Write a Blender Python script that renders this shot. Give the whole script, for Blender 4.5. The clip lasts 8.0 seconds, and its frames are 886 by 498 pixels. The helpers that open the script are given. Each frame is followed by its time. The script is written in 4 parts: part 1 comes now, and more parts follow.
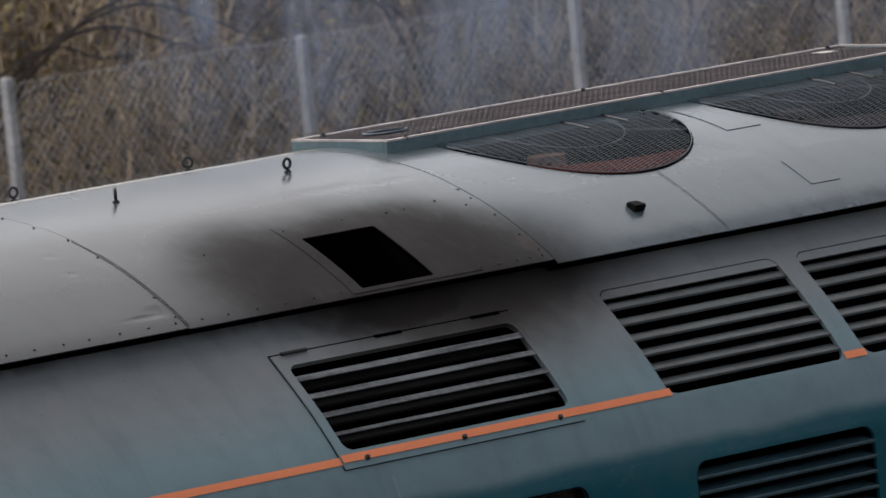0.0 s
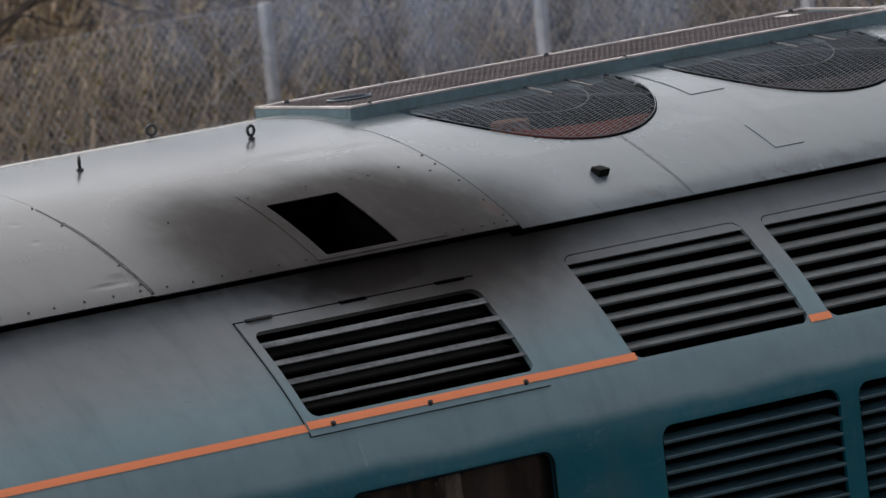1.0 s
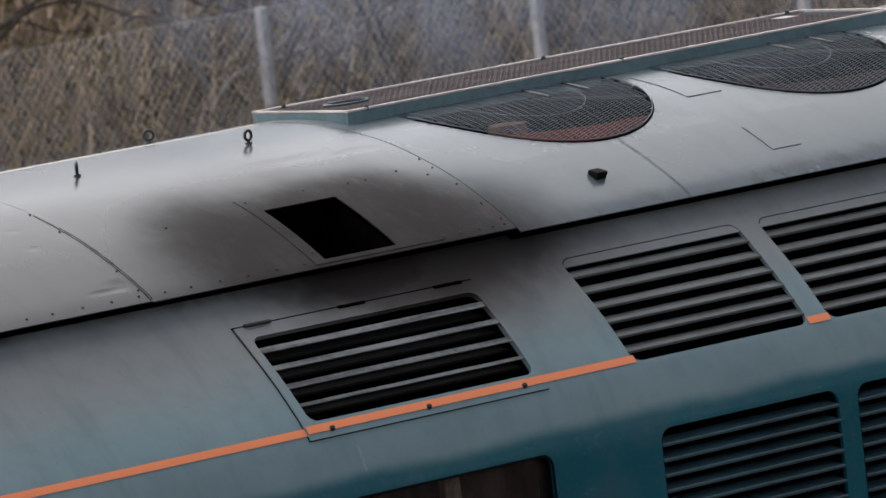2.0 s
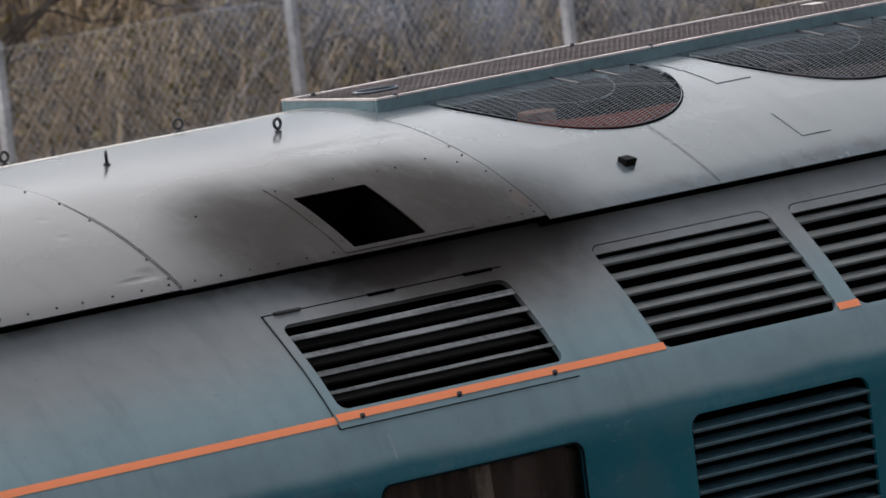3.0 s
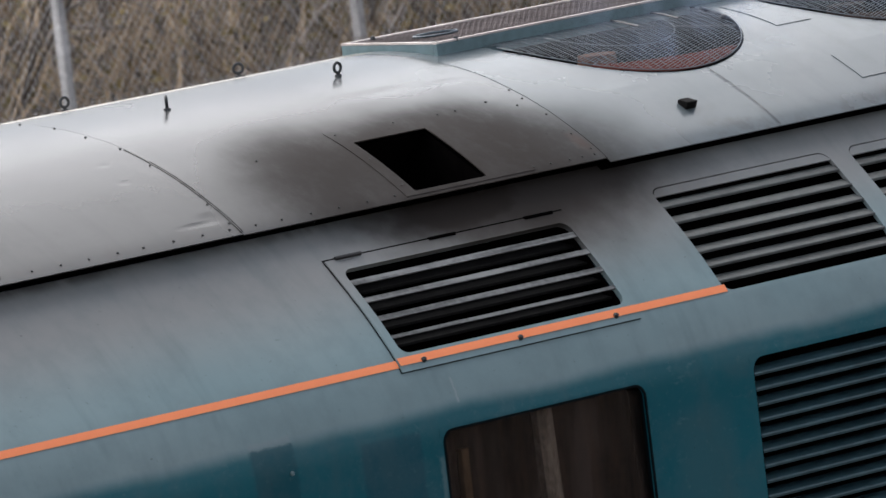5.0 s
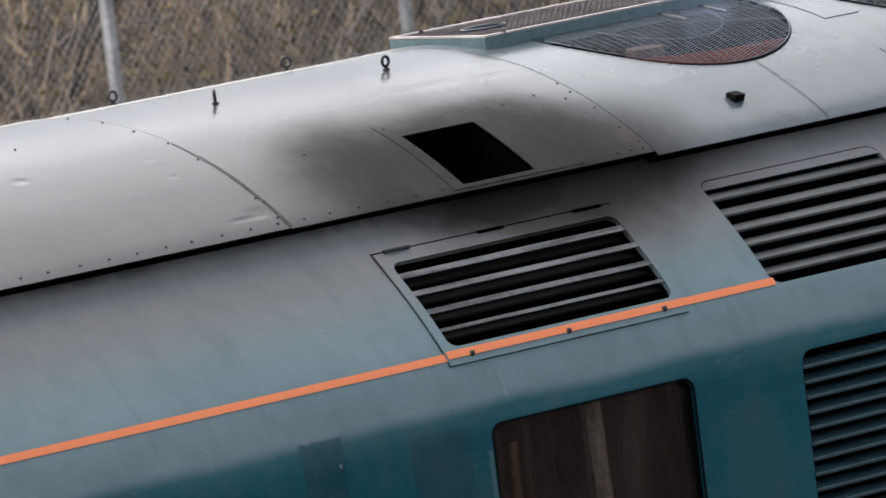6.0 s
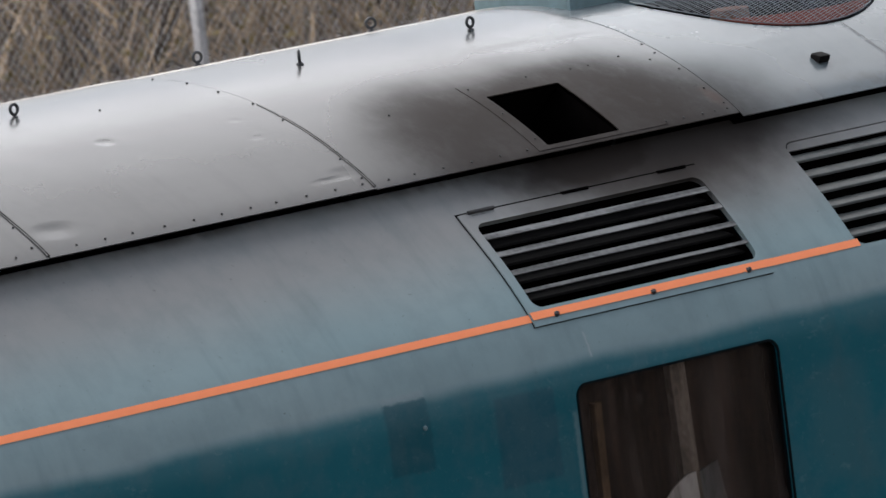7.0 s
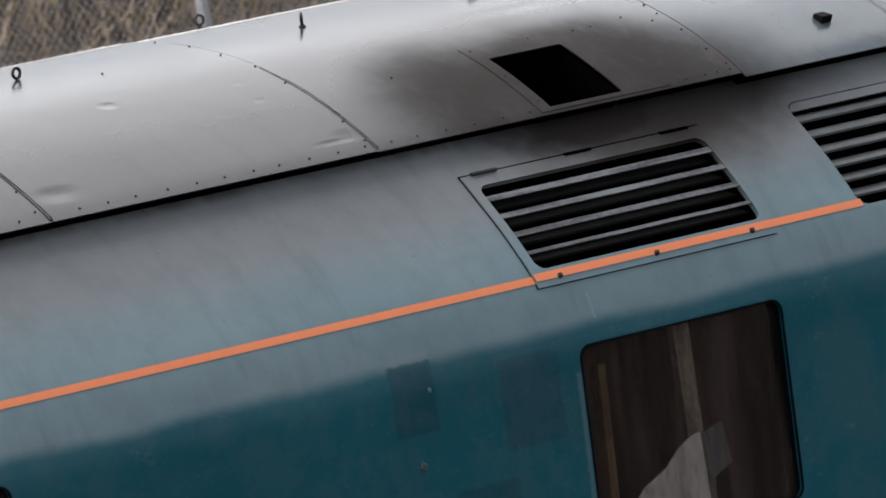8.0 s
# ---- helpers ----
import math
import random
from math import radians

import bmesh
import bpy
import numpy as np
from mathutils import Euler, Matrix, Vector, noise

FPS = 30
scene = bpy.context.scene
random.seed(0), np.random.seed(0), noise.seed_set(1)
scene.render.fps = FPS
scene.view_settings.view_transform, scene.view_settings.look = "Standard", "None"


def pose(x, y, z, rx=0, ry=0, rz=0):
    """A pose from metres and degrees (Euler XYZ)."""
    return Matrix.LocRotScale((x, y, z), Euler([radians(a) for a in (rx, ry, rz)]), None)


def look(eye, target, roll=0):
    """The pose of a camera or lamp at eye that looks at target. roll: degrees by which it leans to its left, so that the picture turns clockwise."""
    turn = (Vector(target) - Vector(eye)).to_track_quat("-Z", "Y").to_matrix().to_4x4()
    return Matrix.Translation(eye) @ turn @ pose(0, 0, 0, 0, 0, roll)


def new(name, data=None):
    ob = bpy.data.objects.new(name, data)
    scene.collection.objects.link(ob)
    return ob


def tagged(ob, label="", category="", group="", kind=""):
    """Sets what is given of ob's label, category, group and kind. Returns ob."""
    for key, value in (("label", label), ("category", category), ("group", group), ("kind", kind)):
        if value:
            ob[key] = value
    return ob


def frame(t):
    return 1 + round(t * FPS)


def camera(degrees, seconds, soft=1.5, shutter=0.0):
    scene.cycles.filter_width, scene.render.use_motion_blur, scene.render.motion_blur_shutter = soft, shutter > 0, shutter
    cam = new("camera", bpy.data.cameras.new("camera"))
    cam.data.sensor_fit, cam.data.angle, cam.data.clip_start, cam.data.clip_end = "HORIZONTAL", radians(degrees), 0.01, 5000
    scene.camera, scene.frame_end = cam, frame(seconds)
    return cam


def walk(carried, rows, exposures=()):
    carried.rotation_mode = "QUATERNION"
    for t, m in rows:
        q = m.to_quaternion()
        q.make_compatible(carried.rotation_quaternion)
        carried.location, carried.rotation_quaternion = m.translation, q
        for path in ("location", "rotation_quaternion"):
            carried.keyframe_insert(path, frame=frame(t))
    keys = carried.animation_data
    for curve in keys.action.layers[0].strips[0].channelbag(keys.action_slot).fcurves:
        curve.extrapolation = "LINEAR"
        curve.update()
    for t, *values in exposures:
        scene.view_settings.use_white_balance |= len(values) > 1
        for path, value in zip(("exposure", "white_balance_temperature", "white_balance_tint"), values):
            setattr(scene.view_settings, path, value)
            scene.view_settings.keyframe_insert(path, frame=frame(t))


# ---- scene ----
cam = camera(6.147, 8.0, soft=1.5, shutter=0.5)
cam.data.dof.use_dof = True
cam.data.dof.focus_distance = 22.3
cam.data.dof.aperture_fstop = 17.0

# ---- the camera's way: it stands on one spot, hand-held, and turns ----
EYE = Vector((-14.084, -18.248, 5.990))
TURNS = [
    (0.0, -40.577, -5.910, -5.591), (0.2, -40.662, -5.920, -5.666), (0.3, -40.702, -5.924, -5.703),
    (0.5, -40.750, -5.936, -5.778), (0.7, -40.787, -5.990, -5.847), (0.8, -40.773, -6.159, -5.881),
    (0.9, -40.788, -6.168, -5.916), (1.0, -40.800, -6.171, -5.950), (1.2, -40.821, -6.118, -6.019),
    (2.3, -40.761, -6.164, -6.396), (2.5, -40.711, -6.166, -6.465), (2.7, -40.675, -6.187, -6.476),
    (3.0, -40.601, -6.210, -6.492), (3.2, -40.542, -6.240, -6.556), (3.5, -40.463, -6.327, -6.653),
    (3.7, -40.423, -6.369, -6.672), (4.0, -40.359, -6.437, -6.700), (4.2, -40.314, -6.487, -6.721),
    (5.3, -40.091, -6.548, -6.836), (5.5, -40.051, -6.533, -6.857), (5.7, -39.930, -6.533, -6.888),
    (6.0, -39.793, -6.555, -6.935), (6.2, -39.709, -6.577, -6.948), (6.5, -39.589, -6.613, -6.967),
    (6.7, -39.311, -6.676, -6.964), (6.8, -39.229, -6.733, -6.963), (7.0, -39.174, -6.754, -6.960),
    (7.5, -39.169, -6.865, -7.096), (8.0, -39.119, -7.014, -7.232)]


def aim(yaw, pitch, roll):
    y, p = radians(yaw), radians(pitch)
    way = Vector((-math.sin(y) * math.cos(p), math.cos(y) * math.cos(p), math.sin(p)))
    return look(EYE, EYE + way * 22.0, roll)


walk(cam, [(t, aim(a, b, c)) for t, a, b, c in TURNS],
     [(0.0, 0.08, 6380, 11.5), (1.0, 0.25, 6380, 11.5), (2.5, 0.50, 6380, 11.5), (3.5, 0.60, 6380, 11.5), (5.5, 0.86, 6380, 11.5), (7.0, 0.82, 6380, 11.5), (8.0, 0.75, 6380, 11.5)])

# ---- light: a grey, overcast sky ----
world = bpy.data.worlds.new("overcast_sky")
scene.world = world
world.use_nodes = True
wn, wl = world.node_tree.nodes, world.node_tree.links
sky = wn.new("ShaderNodeTexSky")
sky.sky_type = "NISHITA"
sky.sun_disc = False
sky.sun_elevation = radians(52)
sky.sun_rotation = radians(-19)
sky.dust_density = 4.0
grey = wn.new("ShaderNodeHueSaturation")
grey.inputs["Saturation"].default_value = 0.35
wl.new(sky.outputs[0], grey.inputs["Color"])
wl.new(grey.outputs[0], wn["Background"].inputs["Color"])
wn["Background"].inputs["Strength"].default_value = 0.15
sun = new("sun", bpy.data.lights.new("sun", "SUN"))
sun.data.energy = 1.1
sun.data.angle = radians(75)
sun.data.color = (1.0, 0.96, 0.9)
sun.matrix_world = look((0, 0, 20), (-0.20, -0.58, 19.21))


# ---- materials ----
def mat(name, rough=0.5, metal=0.0, color=(0.5, 0.5, 0.5)):
    m = bpy.data.materials.new(name)
    m.use_nodes = True
    b = m.node_tree.nodes["Principled BSDF"]
    b.inputs["Roughness"].default_value = rough
    b.inputs["Metallic"].default_value = metal
    b.inputs["Base Color"].default_value = (*color, 1)
    return m, m.node_tree, b


def node(nt, kind, **values):
    n = nt.nodes.new(kind)
    for key, value in values.items():
        n.inputs[key.replace("_", " ")].default_value = value
    return n


def noise_tex(nt, scale, detail=4.0, rough=0.55, stretch=(1, 1, 1)):
    co = nt.nodes.new("ShaderNodeTexCoord")
    mp = nt.nodes.new("ShaderNodeMapping")
    mp.inputs["Scale"].default_value = stretch
    n = node(nt, "ShaderNodeTexNoise", Scale=scale, Detail=detail, Roughness=rough)
    nt.links.new(co.outputs["Object"], mp.inputs["Vector"])
    nt.links.new(mp.outputs[0], n.inputs["Vector"])
    return n.outputs["Fac"]


def math_node(nt, op, a, b=None, clamp=False):
    n = nt.nodes.new("ShaderNodeMath")
    n.operation, n.use_clamp = op, clamp
    for i, v in enumerate((a, b)):
        if v is None:
            continue
        if isinstance(v, (int, float)):
            n.inputs[i].default_value = v
        else:
            nt.links.new(v, n.inputs[i])
    return n.outputs[0]


def ramp(nt, value, lo, hi, a=0.0, b=1.0):
    n = nt.nodes.new("ShaderNodeMapRange")
    n.interpolation_type = "SMOOTHSTEP"
    for i, v in enumerate((lo, hi, a, b)):
        n.inputs[i + 1].default_value = v
    nt.links.new(value, n.inputs[0])
    return n.outputs[0]


def blend(nt, fac, a, b):
    n = nt.nodes.new("ShaderNodeMix")
    n.data_type = "RGBA"
    for key, v in ((0, fac), (6, a), (7, b)):
        if isinstance(v, (int, float)):
            n.inputs[key].default_value = v
        elif isinstance(v, tuple):
            n.inputs[key].default_value = (*v, 1)
        else:
            nt.links.new(v, n.inputs[key])
    return n.outputs[2]


def bump(nt, b, height, strength, distance):
    n = nt.nodes.new("ShaderNodeBump")
    n.inputs["Strength"].default_value, n.inputs["Distance"].default_value = strength, distance
    nt.links.new(height, n.inputs["Height"])
    nt.links.new(n.outputs[0], b.inputs["Normal"])


def place_xyz(nt):
    g = nt.nodes.new("ShaderNodeTexCoord")
    s = nt.nodes.new("ShaderNodeSeparateXYZ")
    nt.links.new(g.outputs["Object"], s.inputs[0])
    return s.outputs


def spot(nt, p, cx, cy, rx, ry, inner, outer, wobble=None, amount=0.0, axes=(0, 1)):
    """A soft round stain: 1 inside, 0 outside."""
    dx = math_node(nt, "DIVIDE", math_node(nt, "SUBTRACT", p[axes[0]], cx), rx)
    dy = math_node(nt, "DIVIDE", math_node(nt, "SUBTRACT", p[axes[1]], cy), ry)
    d = math_node(nt, "SQRT", math_node(nt, "ADD", math_node(nt, "MULTIPLY", dx, dx), math_node(nt, "MULTIPLY", dy, dy)))
    if wobble is not None:
        d = math_node(nt, "ADD", d, math_node(nt, "MULTIPLY", math_node(nt, "SUBTRACT", wobble, 0.5), amount))
    return ramp(nt, d, inner, outer, 1.0, 0.0)


def painted(name, color, faded, rough, soot=1.0, dents=1.0, pale=None):
    """Old loco paint: faded in patches, with exhaust soot round the roof port."""
    m, nt, b = mat(name, rough)
    p = place_xyz(nt)
    big, fine = noise_tex(nt, 2.2, 5), noise_tex(nt, 26, 3, 0.55)
    streak = noise_tex(nt, 9, 4, 0.6, (1.0, 0.12, 0.12))
    c = blend(nt, ramp(nt, big, 0.3, 0.7), color, faded)
    if pale:
        # newer, paler paint towards the fan section
        c = blend(nt, ramp(nt, math_node(nt, "ADD", p[0], math_node(nt, "MULTIPLY", big, 0.3)), 0.65, 1.25), c, pale)
    c = blend(nt, ramp(nt, streak, 0.48, 0.8, 0.0, 0.26), c, tuple(0.5 * v for v in color))
    c = blend(nt, ramp(nt, fine, 0.55, 0.8, 0.0, 0.04), c, tuple(min(1, 1.5 * v) for v in faded))
    mottle = noise_tex(nt, 11.0, 4, 0.6)
    c = blend(nt, ramp(nt, mottle, 0.50, 0.72, 0.0, 0.18), c, tuple(0.62 * v for v in color))
    # cream glint of the sky along the roof top, painted into the colour
    ridge_glint = math_node(nt, "MULTIPLY", ramp(nt, p[1], 0.03, 0.09), ramp(nt, noise_tex(nt, 4, 4, 0.6, (0.3, 2, 1)), 0.30, 0.55))
    c = blend(nt, math_node(nt, "MULTIPLY", ridge_glint, 0.8), c, (0.52, 0.47, 0.40))
    w = noise_tex(nt, 5.0, 4)
    edge = math_node(nt, "ADD", math_node(nt, "MULTIPLY", w, 0.75), math_node(nt, "MULTIPLY", mottle, 0.25))
    stains = ((0.56, -0.93, 0.88, 0.48, 0.36, 1.10, 0.22, 0.84), (0.20, -0.74, 0.32, 0.27, 0.0, 1.10, 0.25, 0.68),
              (0.82, -0.82, 0.22, 0.25, 0.10, 1.30, 0.35, 0.82), (0.66, -0.70, 0.44, 0.15, 0.0, 1.10, 0.35, 0.52),
              (0.56, -0.83, 0.19, 0.17, 0.70, 1.15, 0.35, 0.66), (1.02, -0.94, 0.34, 0.25, 0.0, 1.20, 0.30, 0.58))
    dark = None
    for cx, cy, rx, ry, near, far, ragged, most in stains:
        stain = math_node(nt, "MULTIPLY", spot(nt, p, cx, cy, rx, ry, near, far, edge, ragged), most)
        clear = math_node(nt, "SUBTRACT", 1.0, stain)
        dark = clear if dark is None else math_node(nt, "MULTIPLY", dark, clear)
    dark = math_node(nt, "MULTIPLY", math_node(nt, "SUBTRACT", 1.0, dark), soot)
    rubbed = ramp(nt, noise_tex(nt, 17, 5, 0.7, (1.0, 0.7, 0.7)), 0.40, 0.80, 1.0, 0.86)
    dark = math_node(nt, "MULTIPLY", dark, rubbed)
    c = blend(nt, dark, c, (0.020, 0.0152, 0.0125))
    flecks = math_node(nt, "MULTIPLY", ramp(nt, noise_tex(nt, 48, 3, 0.6), 0.66, 0.72), ramp(nt, dark, 0.3, 0.8, 0.0, 0.4))
    c = blend(nt, flecks, c, (0.008, 0.0065, 0.006))
    # grime and scuffed rust along the bolted lower edge
    low = math_node(nt, "MULTIPLY", ramp(nt, p[1], -0.955, -0.90, 1.0, 0.0), ramp(nt, mottle, 0.42, 0.66, 0.05, 0.36))
    c = blend(nt, low, c, (0.05, 0.043, 0.04))
    rust = spot(nt, p, 1.09, -0.90, 0.035, 0.06, 0.1, 1.0, mottle, 1.6)
    c = blend(nt, math_node(nt, "MULTIPLY", rust, 0.32), c, (0.08, 0.036, 0.024))
    nt.links.new(c, b.inputs["Base Color"])
    r = math_node(nt, "ADD", math_node(nt, "MULTIPLY", dark, 0.35), ramp(nt, big, 0.2, 0.8, rough - 0.03, rough + 0.05))
    nt.links.new(r, b.inputs["Roughness"])
    h = math_node(nt, "ADD", math_node(nt, "MULTIPLY", noise_tex(nt, 2.3, 2), 0.32 * dents), math_node(nt, "MULTIPLY", fine, 0.0002))
    for cx, cy, rx, ry, deep in ((-0.780, -0.543, 0.04, 0.03, 0.24), (-0.369, -0.682, 0.035, 0.02, 0.06), (-0.351, -0.57, 0.03, 0.02, 0.05),
                                 (-0.265, -0.90, 0.06, 0.035, 0.17), (-1.24, -0.89, 0.10, 0.045, 0.36),
                                 (-0.315, -0.915, 0.10, 0.014, 0.10), (0.75, -0.45, 0.25, 0.05, 0.15), (0.97, -0.47, 0.12, 0.03, 0.14)):
        h = math_node(nt, "SUBTRACT", h, math_node(nt, "MULTIPLY", spot(nt, p, cx, cy, rx, ry, 0.0, 1.0, w, 0.6), deep * dents))
    nt.links.new(ramp(nt, dark, 0.0, 0.9, 0.60, 0.10), b.inputs["Specular IOR Level"])
    bump(nt, b, h, 0.62, 0.02)
    return m


ROOF = painted("weathered_grey_roof_paint", (0.040, 0.0412, 0.0412), (0.056, 0.0573, 0.0573), 0.235, 1.0, 1.0, (0.125, 0.138, 0.142))
ROOF_D = painted("pale_grey_green_roof_paint", (0.098, 0.119, 0.128), (0.119, 0.141, 0.150), 0.25, 1.0, 0.5)


def body_paint():
    m, nt, b = mat("faded_teal_body_paint", 0.35)
    p = place_xyz(nt)
    big, fine = noise_tex(nt, 1.7, 5), noise_tex(nt, 45, 6, 0.7)
    down = noise_tex(nt, 14, 5, 0.6, (1.0, 0.15, 0.15))
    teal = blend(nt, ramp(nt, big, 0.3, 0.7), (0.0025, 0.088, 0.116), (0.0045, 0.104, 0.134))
    dust_skylit = blend(nt, ramp(nt, big, 0.3, 0.7), (0.188, 0.268, 0.284), (0.22, 0.292, 0.304))
    # grime on the inward-leaning upper side, skylight's paling painted in, with a ragged lower limit
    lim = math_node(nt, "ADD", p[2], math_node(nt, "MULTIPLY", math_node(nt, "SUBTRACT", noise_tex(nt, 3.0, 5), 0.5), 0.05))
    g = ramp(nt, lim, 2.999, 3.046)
    c = blend(nt, g, teal, dust_skylit)
    def box_mask(xa, xb, za, zb, soft=0.008):
        q = math_node(nt, "ADD", p[0], math_node(nt, "MULTIPLY", math_node(nt, "SUBTRACT", fine, 0.5), 0.02))
        r = math_node(nt, "ADD", p[2], math_node(nt, "MULTIPLY", math_node(nt, "SUBTRACT", fine, 0.5), 0.02))
        u = math_node(nt, "MULTIPLY", ramp(nt, q, xa - soft, xa + soft), ramp(nt, q, xb - soft, xb + soft, 1.0, 0.0))
        return math_node(nt, "MULTIPLY", u, math_node(nt, "MULTIPLY", ramp(nt, r, za - soft, za + soft), ramp(nt, r, zb - soft, zb + soft, 1.0, 0.0)))

    # touched-up rectangles, a paint run, a painted-in reflection and a chalky rub mark
    c = blend(nt, math_node(nt, "MULTIPLY", box_mask(-0.578, -0.430, 2.835, 3.028), 0.75), c, (0.002, 0.058, 0.080))
    c = blend(nt, math_node(nt, "MULTIPLY", box_mask(-0.578, -0.430, 3.028, 3.046, 0.006), 0.5), c, (0.24, 0.288, 0.304))
    c = blend(nt, math_node(nt, "MULTIPLY", box_mask(-0.205, 0.005, 2.735, 2.98), 0.55), c, (0.0024, 0.0496, 0.0784))
    c = blend(nt, math_node(nt, "MULTIPLY", box_mask(-0.40, -0.18, 2.45, 2.66), 0.5), c, (0.0032, 0.04, 0.056))
    c = blend(nt, math_node(nt, "MULTIPLY", box_mask(0.162, 0.168, 3.03, 3.10, 0.003), 0.6), c, (0.32, 0.36, 0.368))
    # pale blur right of the window: a reflection put into the colour
    c = blend(nt, math_node(nt, "MULTIPLY", box_mask(0.93, 1.12, 2.55, 2.86, 0.05), 0.22), c, (0.096, 0.136, 0.144))
    c = blend(nt, math_node(nt, "MULTIPLY", box_mask(0.064, 0.078, 2.40, 2.90, 0.006), 0.8), c, (0.096, 0.176, 0.192))
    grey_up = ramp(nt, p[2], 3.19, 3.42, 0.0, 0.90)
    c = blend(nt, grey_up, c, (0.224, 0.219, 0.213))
    c = blend(nt, ramp(nt, down, 0.48, 0.85, 0.0, 0.24), c, (0.04, 0.072, 0.08))
    c = blend(nt, ramp(nt, fine, 0.56, 0.8, 0.0, 0.2), c, (0.24, 0.288, 0.296))
    blotch = noise_tex(nt, 7.0, 6, 0.65)
    c = blend(nt, ramp(nt, blotch, 0.40, 0.70, 0.0, 0.22), c, (0.10, 0.135, 0.145))
    scuff = noise_tex(nt, 22, 4, 0.7, (0.5, 1.0, 1.0))
    c = blend(nt, ramp(nt, scuff, 0.62, 0.74, 0.0, 0.16), c, (0.26, 0.30, 0.31))
    chips = noise_tex(nt, 70, 3, 0.6)
    c = blend(nt, ramp(nt, chips, 0.68, 0.76, 0.0, 0.35), c, (0.024, 0.032, 0.036))
    w = noise_tex(nt, 5.0, 4)
    core = spot(nt, p, 0.57, 3.505, 0.50, 0.115, 0.35, 1.15, w, 0.7, (0, 2))
    drift = spot(nt, p, 0.80, 3.54, 0.76, 0.24, 0.35, 1.10, w, 0.45, (0, 2))
    haze = spot(nt, p, 0.82, 3.53, 0.80, 0.34, 0.25, 1.10, w, 0.35, (0, 2))
    c = blend(nt, math_node(nt, "MULTIPLY", haze, 0.50), c, (0.060, 0.046, 0.039))
    # streaky dark band under the roof edge: grime, plus the gap's shade painted in
    gap_grime_shade = math_node(nt, "MULTIPLY", ramp(nt, p[2], 3.496, 3.522), ramp(nt, noise_tex(nt, 6, 4, 0.6, (1, 0.3, 0.3)), 0.40, 0.65, 0.04, 0.55))
    dark = math_node(nt, "MAXIMUM", math_node(nt, "MAXIMUM", math_node(nt, "MULTIPLY", core, 0.92), math_node(nt, "MULTIPLY", drift, 0.84)), gap_grime_shade)
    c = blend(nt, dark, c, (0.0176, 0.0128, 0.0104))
    nt.links.new(c, b.inputs["Base Color"])
    nt.links.new(math_node(nt, "ADD", math_node(nt, "MULTIPLY", dark, 0.3), ramp(nt, g, 0, 1, 0.30, 0.46)), b.inputs["Roughness"])
    nt.links.new(ramp(nt, dark, 0.0, 0.9, 0.24, 0.05), b.inputs["Specular IOR Level"])
    bump(nt, b, math_node(nt, "ADD", noise_tex(nt, 2.4, 3), math_node(nt, "MULTIPLY", fine, 0.012)), 0.25, 0.012)
    return m


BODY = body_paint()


def plain(name, color, rough, metal=0.0, vary=0.35, scale=30, rel=0.1, spec=0.5):
    m, nt, b = mat(name, rough, metal)
    b.inputs["Specular IOR Level"].default_value = spec
    n = noise_tex(nt, scale, 5, 0.65)
    big = noise_tex(nt, scale * 0.13, 4)
    mix = math_node(nt, "MULTIPLY", math_node(nt, "ADD", n, big), 0.5)
    lo, hi = tuple(v * (1 - vary) for v in color), tuple(min(1, v * (1 + vary)) for v in color)
    nt.links.new(blend(nt, ramp(nt, mix, 0.3, 0.7), lo, hi), b.inputs["Base Color"])
    if rel:
        bump(nt, b, n, rel, 0.004)
    return m


def streaky(name, color, rough, stretch, scale, vary, spec):
    """Grime drawn out along one direction."""
    m, nt, b = mat(name, rough)
    b.inputs["Specular IOR Level"].default_value = spec
    n, f = noise_tex(nt, scale, 5, 0.6, stretch), noise_tex(nt, 60, 4, 0.6)
    mix = math_node(nt, "ADD", math_node(nt, "MULTIPLY", n, 0.75), math_node(nt, "MULTIPLY", f, 0.25))
    lo, hi = tuple(v * (1 - vary) for v in color), tuple(v * (1 + vary) for v in color)
    nt.links.new(blend(nt, ramp(nt, mix, 0.36, 0.64), lo, hi), b.inputs["Base Color"])
    return m


STRIPE = plain("orange_cantrail_paint", (1.0, 0.28, 0.105), 0.5, 0, 0.05, 20, 0.02)
SLAT = streaky("sooty_grey_slat_paint", (0.124, 0.1256, 0.1248), 0.5, (0.25, 1, 3), 14, 0.65, 0.4)
SLAT_TEAL = plain("dusty_teal_slat_paint", (0.040, 0.082, 0.098), 0.33, 0, 0.35, 24)
SLAT_GREY = plain("dusty_grey_slat_paint", (0.078, 0.084, 0.081), 0.5, 0, 0.35, 24)
# INNER, BLACK, DARK: recess shade put into the colour; BLACK is also duct soot
INNER = plain("shaded_inner_slat", (0.0055, 0.0052, 0.005), 0.8, 0, 0.5, 30, 0.1, 0.1)
BLACK = plain("soot_and_recess_black", (0.0028, 0.0024, 0.0024), 0.9, 0, 0.4, 30, 0.1, 0.0)
DARK = plain("dark_radiator_core", (0.0064, 0.0064, 0.0072), 0.8, 0, 0.5, 40, 0.1, 0.1)
STEEL = plain("dull_dark_steel", (0.048, 0.0496, 0.052), 0.45, 0.6, 0.4, 60)
BOLT = plain("sooty_bolt_head", (0.028, 0.027, 0.027), 0.65, 0.1, 0.4, 60)
RIM = plain("pale_teal_grey_rim_paint", (0.12, 0.188, 0.204), 0.45, 0, 0.25, 26)
# rim tops' sunlit highlight as a colour; also the paper scrap
CAP = plain("sunlit_cap_and_paper_pink", (0.544, 0.48, 0.448), 0.5, 0, 0.3, 30)
